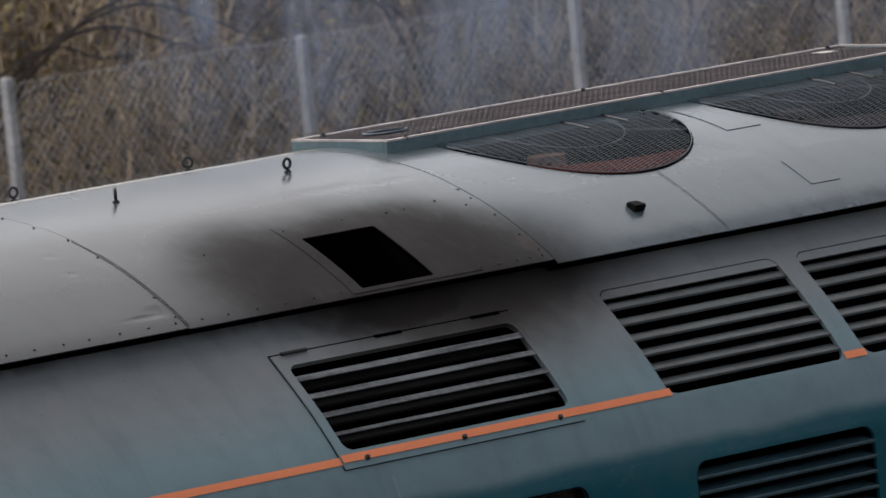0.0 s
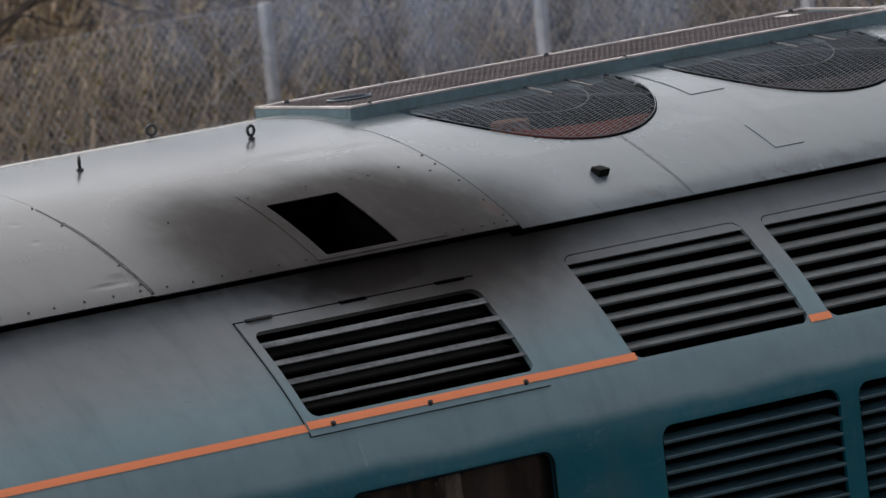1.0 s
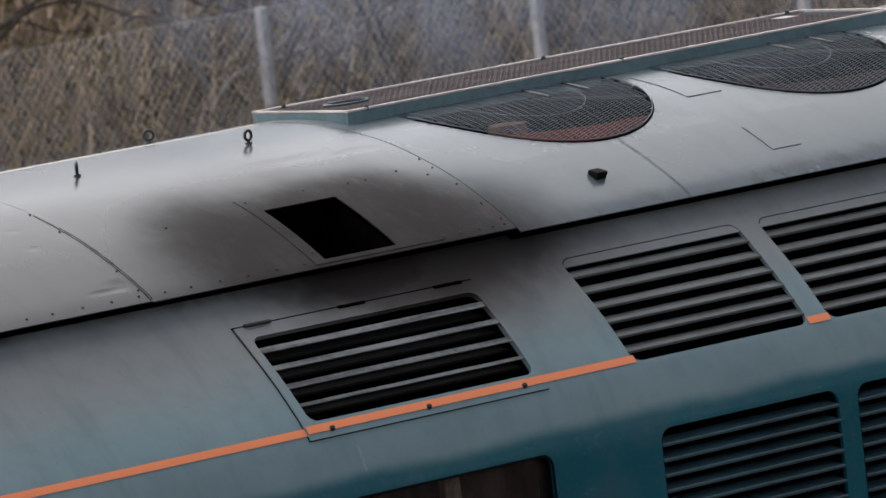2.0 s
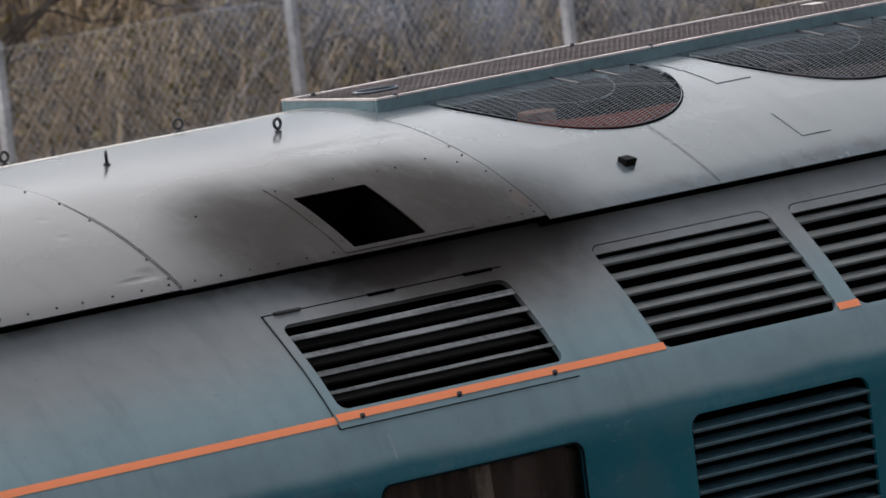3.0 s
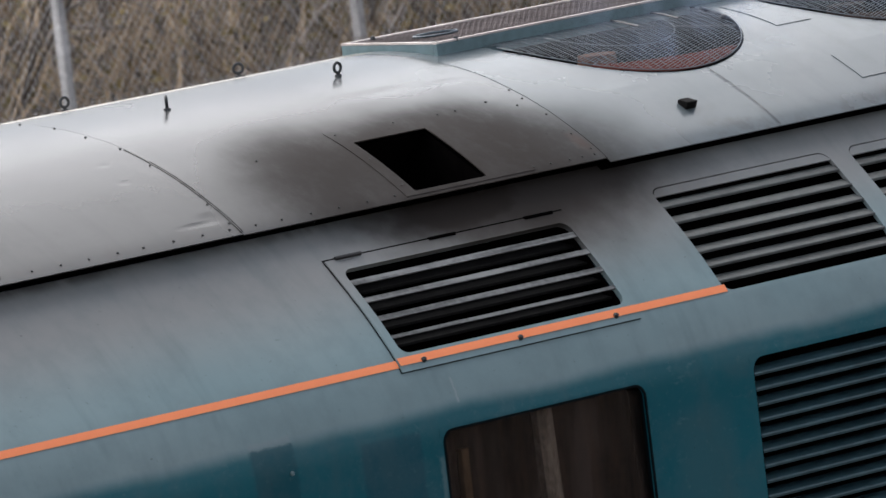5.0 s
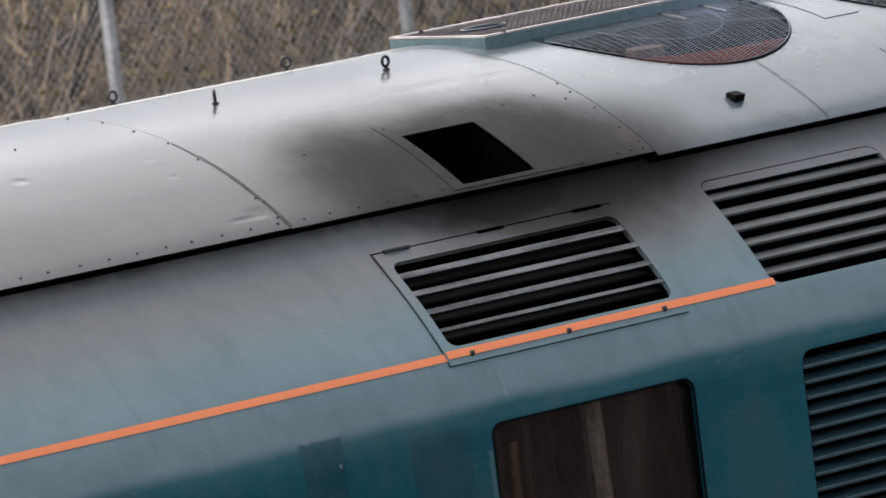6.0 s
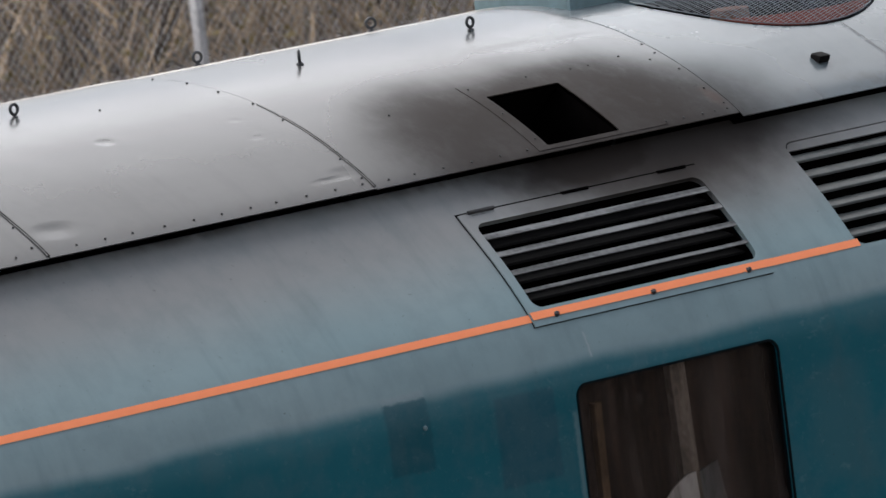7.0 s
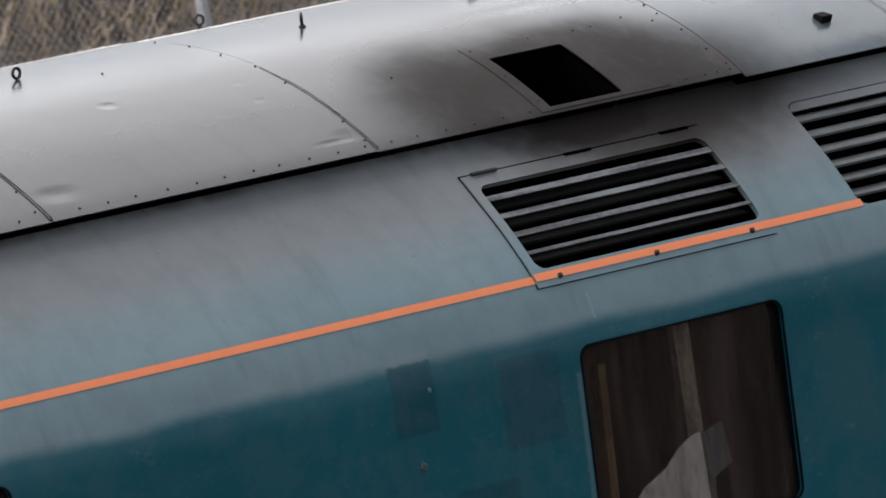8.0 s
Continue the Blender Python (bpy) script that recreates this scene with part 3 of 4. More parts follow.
def build_window(xa, xb, sa, sb, full):
    out = rounded(xa, xb, sa, sb, 0.035)
    win = part("side_window", lining(SIDE, out, 0.07, -0.0125), SEAL, loco, "dirty fixed engine-room window in a black seal")
    bm = bmesh.new()
    bm.from_mesh(win.data)
    bm.faces.ensure_lookup_table()
    bmesh.ops.delete(bm, geom=[bm.faces[-1]], context="FACES_ONLY")
    bm.to_mesh(win.data)
    bm.free()
    ring = bmesh.new()
    loops = [[ring.verts.new(SIDE.at(x, q, 0.002)) for x, q in rounded(xa - e, xb + e, sa - e, sb + e, 0.035 + e)] for e in (-0.004, 0.003)]
    for k in range(len(loops[0])):
        j = (k + 1) % len(loops[0])
        ring.faces.new((loops[0][k], loops[1][k], loops[1][j], loops[0][j]))
    thick(part("seal", ring, SEAL, win), 0.003)
    bm = bmesh.new()
    block(bm, xa - 0.02, xb + 0.02, -1.330, -1.326, SIDE.at(0, sa).z - 0.01, SIDE.at(0, sb).z + 0.012)
    pane = part("pane", bm, GLASS, win, "grimy glass pane")
    pane.visible_shadow = False
    z0, z1 = SIDE.at(0, sa).z - 0.1, SIDE.at(0, sb).z + 0.1
    bm = bmesh.new()
    block(bm, xa - 0.3, xb + 0.3, -1.20, -1.17, z0, z1)
    part("inner_panel", bm, WOODY, win, "brown streaked panel behind the glass")
    if full:
        bm = leaning(0.197, 0.225, 0.184, 0.214, -1.285, -1.262, z0, 2.895)
        part("conduit", bm, TAN, win, "tan upright conduit")
        bm = leaning(0.468, 0.524, 0.484, 0.548, -1.296, -1.266, z0, z1)
        part("upright", bm, PALE, win, "pale upright post")
        for name, rows, deep, paint, label in (
                ("cloth", ((0.18, 2.40), (0.225, 2.485), (0.285, 2.540), (0.375, 2.577), (0.425, 2.624), (0.475, 2.650), (0.505, 2.652), (0.522, 2.40)), -1.308, CLOTH, "off-white cloth hung behind the glass"),
                ("rear_cloth", ((0.510, 2.40), (0.510, 2.638), (0.555, 2.651), (0.607, 2.664), (0.626, 2.545), (0.560, 2.515), (0.556, 2.40)), -1.290, CLOTH_DIM, "grey cloth hung further back")):
            bm = bmesh.new()
            bm.faces.new([bm.verts.new((x, deep - 0.004 * math.sin(30 * x), z)) for x, z in rows])
            thick(part(name, bm, paint, win, label), 0.005)


def glass():
    m, nt, b = mat("grimy_glass", 0.12, 0.0, (0.75, 0.72, 0.68))
    out = nt.nodes["Material Output"]
    clear = node(nt, "ShaderNodeBsdfTransparent", Color=(0.95, 0.93, 0.91, 1))
    gloss = node(nt, "ShaderNodeBsdfGlossy", Roughness=0.08, Color=(0.20, 0.20, 0.20, 1))
    dirt = node(nt, "ShaderNodeBsdfDiffuse", Color=(0.105, 0.078, 0.066, 1))
    fr = node(nt, "ShaderNodeFresnel", IOR=1.45)
    m1, m2 = nt.nodes.new("ShaderNodeMixShader"), nt.nodes.new("ShaderNodeMixShader")
    runs = ramp(nt, noise_tex(nt, 9, 5, 0.65, (1.0, 1.0, 0.13)), 0.44, 0.70, 0.03, 0.24)
    specks = ramp(nt, noise_tex(nt, 55, 5, 0.75, (1.0, 1.0, 0.35)), 0.52, 0.72, 0.0, 0.30)
    nt.links.new(math_node(nt, "ADD", runs, specks, True), m1.inputs[0])
    nt.links.new(clear.outputs[0], m1.inputs[1])
    nt.links.new(dirt.outputs[0], m1.inputs[2])
    nt.links.new(fr.outputs[0], m2.inputs[0])
    nt.links.new(m1.outputs[0], m2.inputs[1])
    nt.links.new(gloss.outputs[0], m2.inputs[2])
    nt.links.new(m2.outputs[0], out.inputs["Surface"])
    return m


GLASS = glass()
PORT = (0.424, 0.690, TOP.of_y(-0.950), TOP.of_y(-0.708))
FANS = [(1.757, -0.284), (2.757, -0.284)]
FAN_R = 0.411


def fan_outline(cx, cy, r):
    out = []
    for k in range(64):
        a = 2 * math.pi * k / 64
        out.append((cx + r * math.cos(a), TOP.of_y(min(cy + r * math.sin(a), -0.06))))
    return out


def build_roof():
    e0, e1 = TOP.of_y(-0.971), TOP.of_y(0.971)
    label = "grey weathered roof panel with bolted edges"
    for a, b, lift, holes, paint in ((X0 + 0.02, -1.330, 0.003, (), ROOF), (-1.326, -0.214, 0.004, (), ROOF),
                                     (-0.210, 1.1188, 0.0, [rounded(*PORT, 0.006)], ROOF)):
        thick(smooth(part("roof_panel", sheet(TOP, a, b, e0, e1, holes, lift, 0.2), paint, loco, label), 35), 0.003)
    holes = [fan_outline(*c, FAN_R) for c in FANS]
    thick(smooth(part("roof_panel", sheet(TOP, 1.1190, X1 - 0.02, 0.0, TOP.end, holes, 0.0012, 0.2), ROOF_D, loco, "pale grey fan section of the roof"), 35), 0.003)
    # black sheet added under the panels to keep their gaps dark
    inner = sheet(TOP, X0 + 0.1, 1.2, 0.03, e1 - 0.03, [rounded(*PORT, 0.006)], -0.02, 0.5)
    part("roof_gap_backing", inner, BLACK, loco)
    plate = sheet(TOP, 0.382, 0.858, TOP.of_y(-0.962), TOP.of_y(-0.634), [rounded(PORT[0] + 0.001, PORT[1] - 0.001, PORT[2] + 0.001, PORT[3] - 0.001, 0.006)], 0.0014, 0.1)
    port = part("exhaust_port", plate, ROOF, loco, "soot-blackened square exhaust opening in the roof")
    thick(smooth(port, 35), 0.0012)
    bm = bmesh.new()
    xa, xb, sa, sb = PORT
    lo, hi = TOP.at(0, sa), TOP.at(0, sb)
    ring = [bm.verts.new(v) for v in ((xa, lo.y, lo.z - 0.011), (xb, lo.y, lo.z - 0.011), (xb, hi.y, hi.z - 0.011), (xa, hi.y, hi.z - 0.011))]
    deep = [bm.verts.new(v) for v in ((xa, lo.y + 0.22, 3.42), (xb, lo.y + 0.22, 3.42), (xb, hi.y + 0.22, 3.46), (xa, hi.y + 0.22, 3.46))]
    for k in range(4):
        bm.faces.new((ring[k], ring[(k + 1) % 4], deep[(k + 1) % 4], deep[k]))
    part("duct", bm, BLACK, port)
    for x, y in ((-0.2110, -0.60), (-1.3265, -0.74)):
        part("gap_line", sheet(TOP, x - 0.0022, x + 0.0022, TOP.of_y(-0.966), TOP.of_y(y), (), 0.0052, 0.1), BLACK, loco, "black sealant line in a roof joint")
    part("gap_line", sheet(TOP, x + 1.1155 - 0.001, x + 1.1155 + 0.001, TOP.of_y(y), TOP.of_y(-0.10), (), 0.0047, 0.1), BOLT, loco)
    # black strip in place of the shadow below the overhanging edge
    part("gap_line", sheet(SIDE, 1.125, X1 - 0.03, sz(3.5105), SIDE.end - 0.001, (), 0.003, 0.2, 0.02), BLACK, loco, "black strip for the shadow under the fan section's edge")
    for x, y in ((-0.2155, -0.50), (-1.3315, -0.70)):
        bm = bmesh.new()
        tube(bm, [TOP.at(x, q, 0.0046) for q in np.linspace(TOP.of_y(-0.966), TOP.of_y(y), 26)], 0.0028, 0.0022, 6)
        smooth(part("panel_lip", bm, ROOF, loco), 60)
    # joint cover beside the fans, hatches
    part("joint_strip", sheet(TOP, 1.7765, 1.7795, 0.002, TOP.of_y(-0.70), (), 0.0038, 0.1), BOLT, loco)
    for xa, xb, ya, yb in ((2.213, 2.328, -0.880, -0.760), (2.213, 2.350, -0.542, -0.30)):
        h = part("hatch", sheet(TOP, xa, xb, TOP.of_y(ya), TOP.of_y(yb), (), 0.0033, 0.1), ROOF_D, loco, "flush pale access hatch")
        thick(h, 0.0018)
    # bolts along the panel edges
    bolt = None
    spots = [(x, -0.950) for x in np.arange(-2.5, 0.35, 0.098)] + [(x, -0.952) for x in (0.86, 0.92, 1.00, 1.04, 1.09)]
    for sx in (-1.345, -0.222):
        spots += [(sx, y) for y in (-0.93, -0.845, -0.735, -0.62, -0.49, -0.35, -0.20, -0.05)]
    spots += [(1.10, y) for y in (-0.93, -0.86, -0.76, -0.66, -0.60)] + [(1.06, -0.69), (0.98, -0.64)]
    spots += [(0.40, -0.66), (0.40, -0.80), (0.40, -0.92), (0.62, -0.655), (0.84, -0.66), (0.78, -0.66), (0.08, -0.70), (-0.6, -0.30)]
    for x, y in spots:
        lift = 0.0042 if x < -0.212 or 0.39 < x < 0.85 else 0.0003
        m = on_surface(TOP, x + random.uniform(-0.008, 0.008), TOP.of_y(y), lift)
        if bolt is None:
            bolt = part("bolt", dome(0.0036, 0.0028), BOLT, loco)
        else:
            bolt = new("bolt", bolt.data)
            bolt.parent = loco
        bolt.matrix_local = m
    # lamp-bracket-like lug
    bm = bmesh.new()
    block(bm, -0.020, 0.020, -0.020, 0.020, -0.002, 0.022, 0.003)
    for v in bm.verts:
        if v.co.z > 0.01 and v.co.y > 0:
            v.co.z -= 0.010
    lug = part("bracket", bm, INNER, loco, "small dark steel bracket on the roof")
    lug.matrix_local = on_surface(TOP, 1.552, TOP.of_y(-0.845), 0.0032)


def build_lifting_eye(x, y, turn):
    bm = bmesh.new()
    R, r, n, k = 0.0140, 0.0046, 20, 8
    rings = []
    for i in range(n):
        a = 2 * math.pi * i / n
        c = Vector((math.cos(a), 0, math.sin(a)))
        rings.append([bm.verts.new(c * (R + r * math.cos(2 * math.pi * j / k)) + Vector((0, r * math.sin(2 * math.pi * j / k), 0)) + Vector((0, 0, 0.0225))) for j in range(k)])
    for i in range(n):
        for j in range(k):
            bm.faces.new((rings[i][j], rings[(i + 1) % n][j], rings[(i + 1) % n][(j + 1) % k], rings[i][(j + 1) % k]))
    tube(bm, ((0, 0, -0.004), (0, 0, 0.008)), 0.006, 0.005, 10)
    tube(bm, ((0, 0, -0.004), (0, 0, 0.003)), 0.011, 0.010, 10)
    bmesh.ops.recalc_face_normals(bm, faces=bm.faces)
    eye = smooth(part("lifting_eye", bm, STEEL, loco, "dark steel lifting eye"))
    eye.matrix_local = Matrix.Translation(TOP.at(x, TOP.of_y(y), 0.002)) @ pose(0, 0, 0, 0, 0, turn)


def diamonds(bm, inside, put, box, pitch, slopes, r, steps):
    """Expanded-metal wires: two slanting families of bars inside a region."""
    xa, xb, ya, yb = box
    for slope in slopes:
        c = xa - abs((yb - ya) / slope)
        while c < xb + abs((yb - ya) / slope):
            run = []
            for k in range(steps + 1):
                y = ya + (yb - ya) * k / steps
                x = c + (y - ya) / slope
                if inside(x, y):
                    run.append(put(x, y))
                else:
                    if len(run) > 1:
                        tube(bm, run, r, r, 3)
                    run = []
            if len(run) > 1:
                tube(bm, run, r, r, 3)
            c += pitch


def build_fan(cx, cy, red):
    r = FAN_R
    bm = bmesh.new()
    n = 64
    edge = [(cx + r * math.cos(2 * math.pi * k / n), min(cy + r * math.sin(2 * math.pi * k / n), -0.06)) for k in range(n)]
    top = [bm.verts.new(TOP.at(x, TOP.of_y(y), 0.001)) for x, y in edge]
    low = [bm.verts.new((cx + (x - cx) * 0.97, cy + (y - cy) * 0.97, 3.25)) for x, y in edge]
    for k in range(n):
        bm.faces.new((top[k], low[k], low[(k + 1) % n], top[(k + 1) % n]))
    bm.faces.new(low)
    bmesh.ops.recalc_face_normals(bm, faces=bm.faces)
    fan = part("radiator_fan", bm, DARK, loco, "roof radiator fan under a wire guard")
    bm = bmesh.new()
    diamonds(bm, lambda x, y: math.hypot(x - cx, y - cy) < r - 0.004 and y < -0.10, lambda x, y: TOP.at(x, TOP.of_y(y), 0.005),
             (cx - r, cx + r, cy - r, -0.09), 0.0290, (0.36, 7.0), 0.00105, 48)
    tagged(part("guard", bm, WIRE, fan, "grey expanded-metal guard"), kind="stuff")
    bm = bmesh.new()
    for q in (0.985, 0.52):
        arc = [TOP.at(cx + q * r * math.cos(a), TOP.of_y(cy + q * r * math.sin(a)), 0.005 if q < 0.9 else 0.007)
               for a in np.linspace(math.pi * 1.0, math.pi * 2.0, 28)]
        tube(bm, arc, 0.0016, 0.0016, 5)
    part("guard_ring", bm, WIRE, fan)
    bm = bmesh.new()
    for a in (1.84,):
        a *= math.pi
        tube(bm, [TOP.at(cx + q * r * math.cos(a), TOP.of_y(cy + q * r * math.sin(a)), -0.004) for q in (0.15, 0.4, 0.7, 0.98)], 0.005, 0.005, 5)
    for dx in (0.09, 0.25):
        tube(bm, [TOP.at(cx + dx, TOP.of_y(y), 0.006) for y in (-0.23, -0.29, -0.35)], 0.004, 0.004, 5)
    part("guard_bar", bm, STEEL, fan)
    part("latch", dome(0.012, 0.012), STEEL, fan).matrix_local = on_surface(TOP, cx + 0.36, TOP.of_y(-0.42), 0.004)
    # fan wheel below the guard
    bm = bmesh.new()
    for k in range(9):
        a0 = 2 * math.pi * k / 9
        p = []
        for q, t, z in ((0.10, 0, 3.66), (0.36, -0.10, 3.68), (0.36, 0.32, 3.61), (0.10, 0.5, 3.60)):
            p.append(bm.verts.new((cx + q * math.cos(a0 + t), cy + q * math.sin(a0 + t), z)))
        bm.faces.new(p)
    thick(part("fan_wheel", bm, INNER, fan, "dark bladed fan wheel"), 0.006)
    bm = bmesh.new()
    tube(bm, ((cx - 0.16, cy - 0.15, 3.60), (cx - 0.16, cy - 0.15, 3.775)), 0.075, 0.055, 24)
    smooth(part("hub", bm, HUB if red is OXIDE else RUSTY, fan, "rusty pinkish fan hub"))
    # red inner cowl just under the near edge of the guard
    bm = bmesh.new()
    arc = np.linspace(math.pi * 1.24, math.pi * 1.70, 26)
    rows = []
    for q, d in ((0.0, 0.0005), (0.5, -0.001), (1.0, -0.004)):
        wide = [0.968 - q * (0.035 + 0.20 * math.sin(math.pi * k / 25) ** 0.7) for k in range(26)]
        rows.append([bm.verts.new(TOP.at(cx + e * r * math.cos(a), TOP.of_y(cy + e * r * math.sin(a)), d)) for a, e in zip(arc, wide)])
    for u, v in zip(rows, rows[1:]):
        for k in range(len(arc) - 1):
            bm.faces.new((u[k], u[k + 1], v[k + 1], v[k]))
    thick(smooth(part("cowl", bm, red, fan, "inner cowl under the guard")), 0.002)


def build_walkway():
    xa, xb, ya, yb, z0, z1 = 1.176, 3.40, -0.227, 0.200, 3.822, 3.868
    bm = bmesh.new()
    w = 0.014
    block(bm, xa, xb, ya, ya + w, z0 - 0.01, z1, 0.002)
    block(bm, xa, xb, yb - w, yb, z0 - 0.01, z1, 0.002)
    block(bm, xa, xa + w, ya + w, yb - w, z0, z1 - 0.0005, 0.002)
    block(bm, xb - w, xb, ya + w, yb - w, z0, z1 - 0.0005, 0.002)
    rim = part("roof_grating", bm, RIM, loco, "raised roof grating in a pale teal frame")
    # pale strips: sunlight on the rim's top edges put into the colour
    for cap in ((xa, xb, ya - 0.001, ya + w + 0.001), (xa, xb, yb - w - 0.001, yb + 0.001), (xa - 0.001, xa + w, ya + w + 0.001, yb - w - 0.001), (xb - w, xb + 0.001, ya + w + 0.001, yb - w - 0.001)):
        bm = bmesh.new()
        block(bm, *cap, z1 + 0.0003, z1 + 0.006)
        part("rim_cap", bm, CAP, rim, "pale top edge, its sunlight painted in")
    bm = bmesh.new()
    diamonds(bm, lambda x, y: xa + w < x < xb - w, lambda x, y: Vector((x, y, z1 + 0.001)), (xa, xb, ya + w, yb - w), 0.066, (0.36, -0.36), 0.0018, 16)
    tagged(part("mesh", bm, TREAD, rim, "brownish expanded-metal tread"), kind="stuff")
    # black sheet added below the tread: the dark hollow put into its colour
    bm = bmesh.new()
    block(bm, xa + w, xb - w, ya + w, yb - w, z1 - 0.0085, z1 - 0.0065)
    part("mesh_backing", bm, BLACK, rim)
    bolt = None
    for x, y in ((1.282, yb - 0.02), (1.255, ya + 0.006), (2.31, yb - 0.02), (2.261, ya + 0.006), (3.33, yb - 0.02)):
        if bolt is None:
            bolt = part("bolt", dome(0.008, 0.013), STEEL, rim)
        else:
            bolt = new("bolt", bolt.data)
            bolt.parent = rim
        bolt.matrix_local = pose(x, y, z1 - 0.001)
    bm = bmesh.new()
    loop = [Vector((1.36 + 0.075 * math.cos(a), -0.01 + 0.045 * math.sin(a), z1 + 0.006)) for a in np.linspace(0, 2 * math.pi, 24)]
    tube(bm, loop, 0.004, 0.004, 5)
    part("wire_loop", bm, WIRE, rim)
    bm = bmesh.new()
    block(bm, 3.20, 3.26, 0.06, 0.12, z1 + 0.003, z1 + 0.004)
    part("paper_tag", bm, CAP, rim, "pale scrap lying on the mesh")


build_body()
for x, z, r, paint in ((-0.451, 2.949, 0.007, RIM), (-0.503, 2.749, 0.014, SLAT_TEAL)):
    part("bolt", dome(r, 0.005), paint, loco).matrix_local = on_surface(SIDE, x, sz(z), 0.0003)
build_roof()
build_stripe()
build_door()
for g in GRILLES:
    build_cantrail_grille(*g)
for g in LOWER:
    build_grille(*g, 0.04, 18, 0.043, 0.0435, 0.056, 0.0115, SLAT_TEAL, "bodyside radiator grille with dark teal slats")
build_window(*WINDOWS[0], True)
build_window(*WINDOWS[1], False)
build_walkway()
for c, red in zip(FANS, (OXIDE, RUSTY)):
    build_fan(*c, red)
for x, y, turn in ((0.80, -0.225, 8), (0.17, -0.225, 50), (-0.808, -0.19, 8), (0.795, 0.215, -25), (0.16, 0.225, -5)):
    build_lifting_eye(x, y, turn)

# ---- fence ----
FENCE_Y, FENCE_TOP, FENCE_LOW = 30.25, 1.20, -0.55
POSTS = [14.72, 17.60, 20.48, 23.36, 26.235, 29.045, 31.945, 34.83, 37.71]


def build_fence():
    f = new("chain_link_fence")
    f.location = (26.2, FENCE_Y, FENCE_LOW)
    tagged(f, "grey chain-link fence on slim concrete posts", "fence")
    back = Matrix.Translation(-Vector(f.location))
    for x in POSTS:
        bm = bmesh.new()
        lean = random.uniform(-0.003, 0.003)
        block(bm, x - 0.035, x + 0.035, FENCE_Y - 0.045, FENCE_Y + 0.045, FENCE_LOW - 0.5, FENCE_TOP + random.uniform(0.0, 0.07), 0.012)
        bmesh.ops.subdivide_edges(bm, edges=[e for e in bm.edges if e.calc_length() > 0.5], cuts=6)
        for v in bm.verts:
            v.co.x += lean * (v.co.z - FENCE_LOW) + 0.006 * noise.noise(v.co * 3)
        part("post", bm, CONCRETE, f).matrix_local = back
    for xa, xb in zip(POSTS, POSTS[1:]):
        bm = bmesh.new()
        y, h = FENCE_Y - 0.062, FENCE_TOP - FENCE_LOW
        for sgn in (1, -1):
            c = xa - h
            while c < xb + h:
                p0, p1 = Vector((c, y, FENCE_LOW)), Vector((c + sgn * h * 0.82, y, FENCE_TOP))
                t0, t1 = sorted(((xa - p0.x) / (p1.x - p0.x), (xb - p0.x) / (p1.x - p0.x)))
                t0, t1 = max(0, t0), min(1, t1)
                if t1 - t0 > 0.01:
                    tube(bm, (p0.lerp(p1, t0), p0.lerp(p1, t1)), 0.0025, 0.0025, 3)
                c += 0.078
        for z in (FENCE_TOP, 0.35, FENCE_LOW + 0.05):
            tube(bm, ((xa, y - 0.006, z), (xb, y - 0.006, z)), 0.003, 0.003, 3)
        tagged(part("chain_link", bm, GALV, f), kind="stuff").matrix_local = back


build_fence()


# ---- scrub on the bank ----
def stems(name, count, material, label, tall, thick_r, area, seed, bend=0.5, flat=0.0):
    rng = random.Random(seed)
    verts, faces = [], []
    for _ in range(count):
        x, y = rng.uniform(*area[0]), rng.uniform(*area[1])
        p = Vector((x, y, ground_height(x, y) - 0.05))
        h = rng.uniform(0.5, 1.0) * tall
        d = Vector((rng.gauss(0, 0.45 + flat), rng.gauss(0, 0.3 + flat), 1)).normalized()
        side = Vector((rng.gauss(0, 1), rng.gauss(0, 1), -0.5)) * bend
        pts = [p]
        for k in range(5):
            d = (d + side * 0.2 + Vector((rng.gauss(0, 0.12), rng.gauss(0, 0.12), 0))).normalized()
            p = p + d * h / 5
            pts.append(p.copy())
        r = thick_r * rng.uniform(0.5, 1.3)
        base = len(verts)
        for i, q in enumerate(pts):
            rr = r * (1 - 0.75 * i / 5)
            for a in (0.3, 2.4, 4.5):
                verts.append((q.x + rr * math.cos(a), q.y + rr * math.sin(a), q.z + 0.3 * rr * math.sin(a * 2)))
        for i in range(5):
            for k in range(3):
                a, b = base + 3 * i + k, base + 3 * i + (k + 1) % 3
                faces.append((a, b, b + 3, a + 3))
    me = bpy.data.meshes.new(name)
    me.from_pydata(verts, [], faces)
    me.materials.append(material)
    return tagged(new(name, me), label, "undergrowth", kind="stuff")


def leaves(name, count, material, label, area, seed, size, lift):
    rng = random.Random(seed)
    verts, faces = [], []
    for _ in range(count):
        x, y = rng.uniform(*area[0]), rng.uniform(*area[1])
        c = Vector((x, y, ground_height(x, y) + rng.uniform(0, lift)))
        u = Vector((rng.gauss(0, 1), rng.gauss(0, 1), rng.gauss(0, 1))).normalized()
        v = u.cross(Vector((rng.gauss(0, 1), rng.gauss(0, 1), rng.gauss(0, 1)))).normalized()
        s = size * rng.uniform(0.5, 1.4)
        b = len(verts)
        verts += [tuple(c - u * s), tuple(c + v * s * 0.45 - u * 0.1 * s), tuple(c + u * s), tuple(c - v * s * 0.45)]
        faces.append((b, b + 1, b + 2, b + 3))
    me = bpy.data.meshes.new(name)
    me.from_pydata(verts, [], faces)
    me.materials.append(material)
    return tagged(new(name, me), label, "undergrowth", kind="stuff")


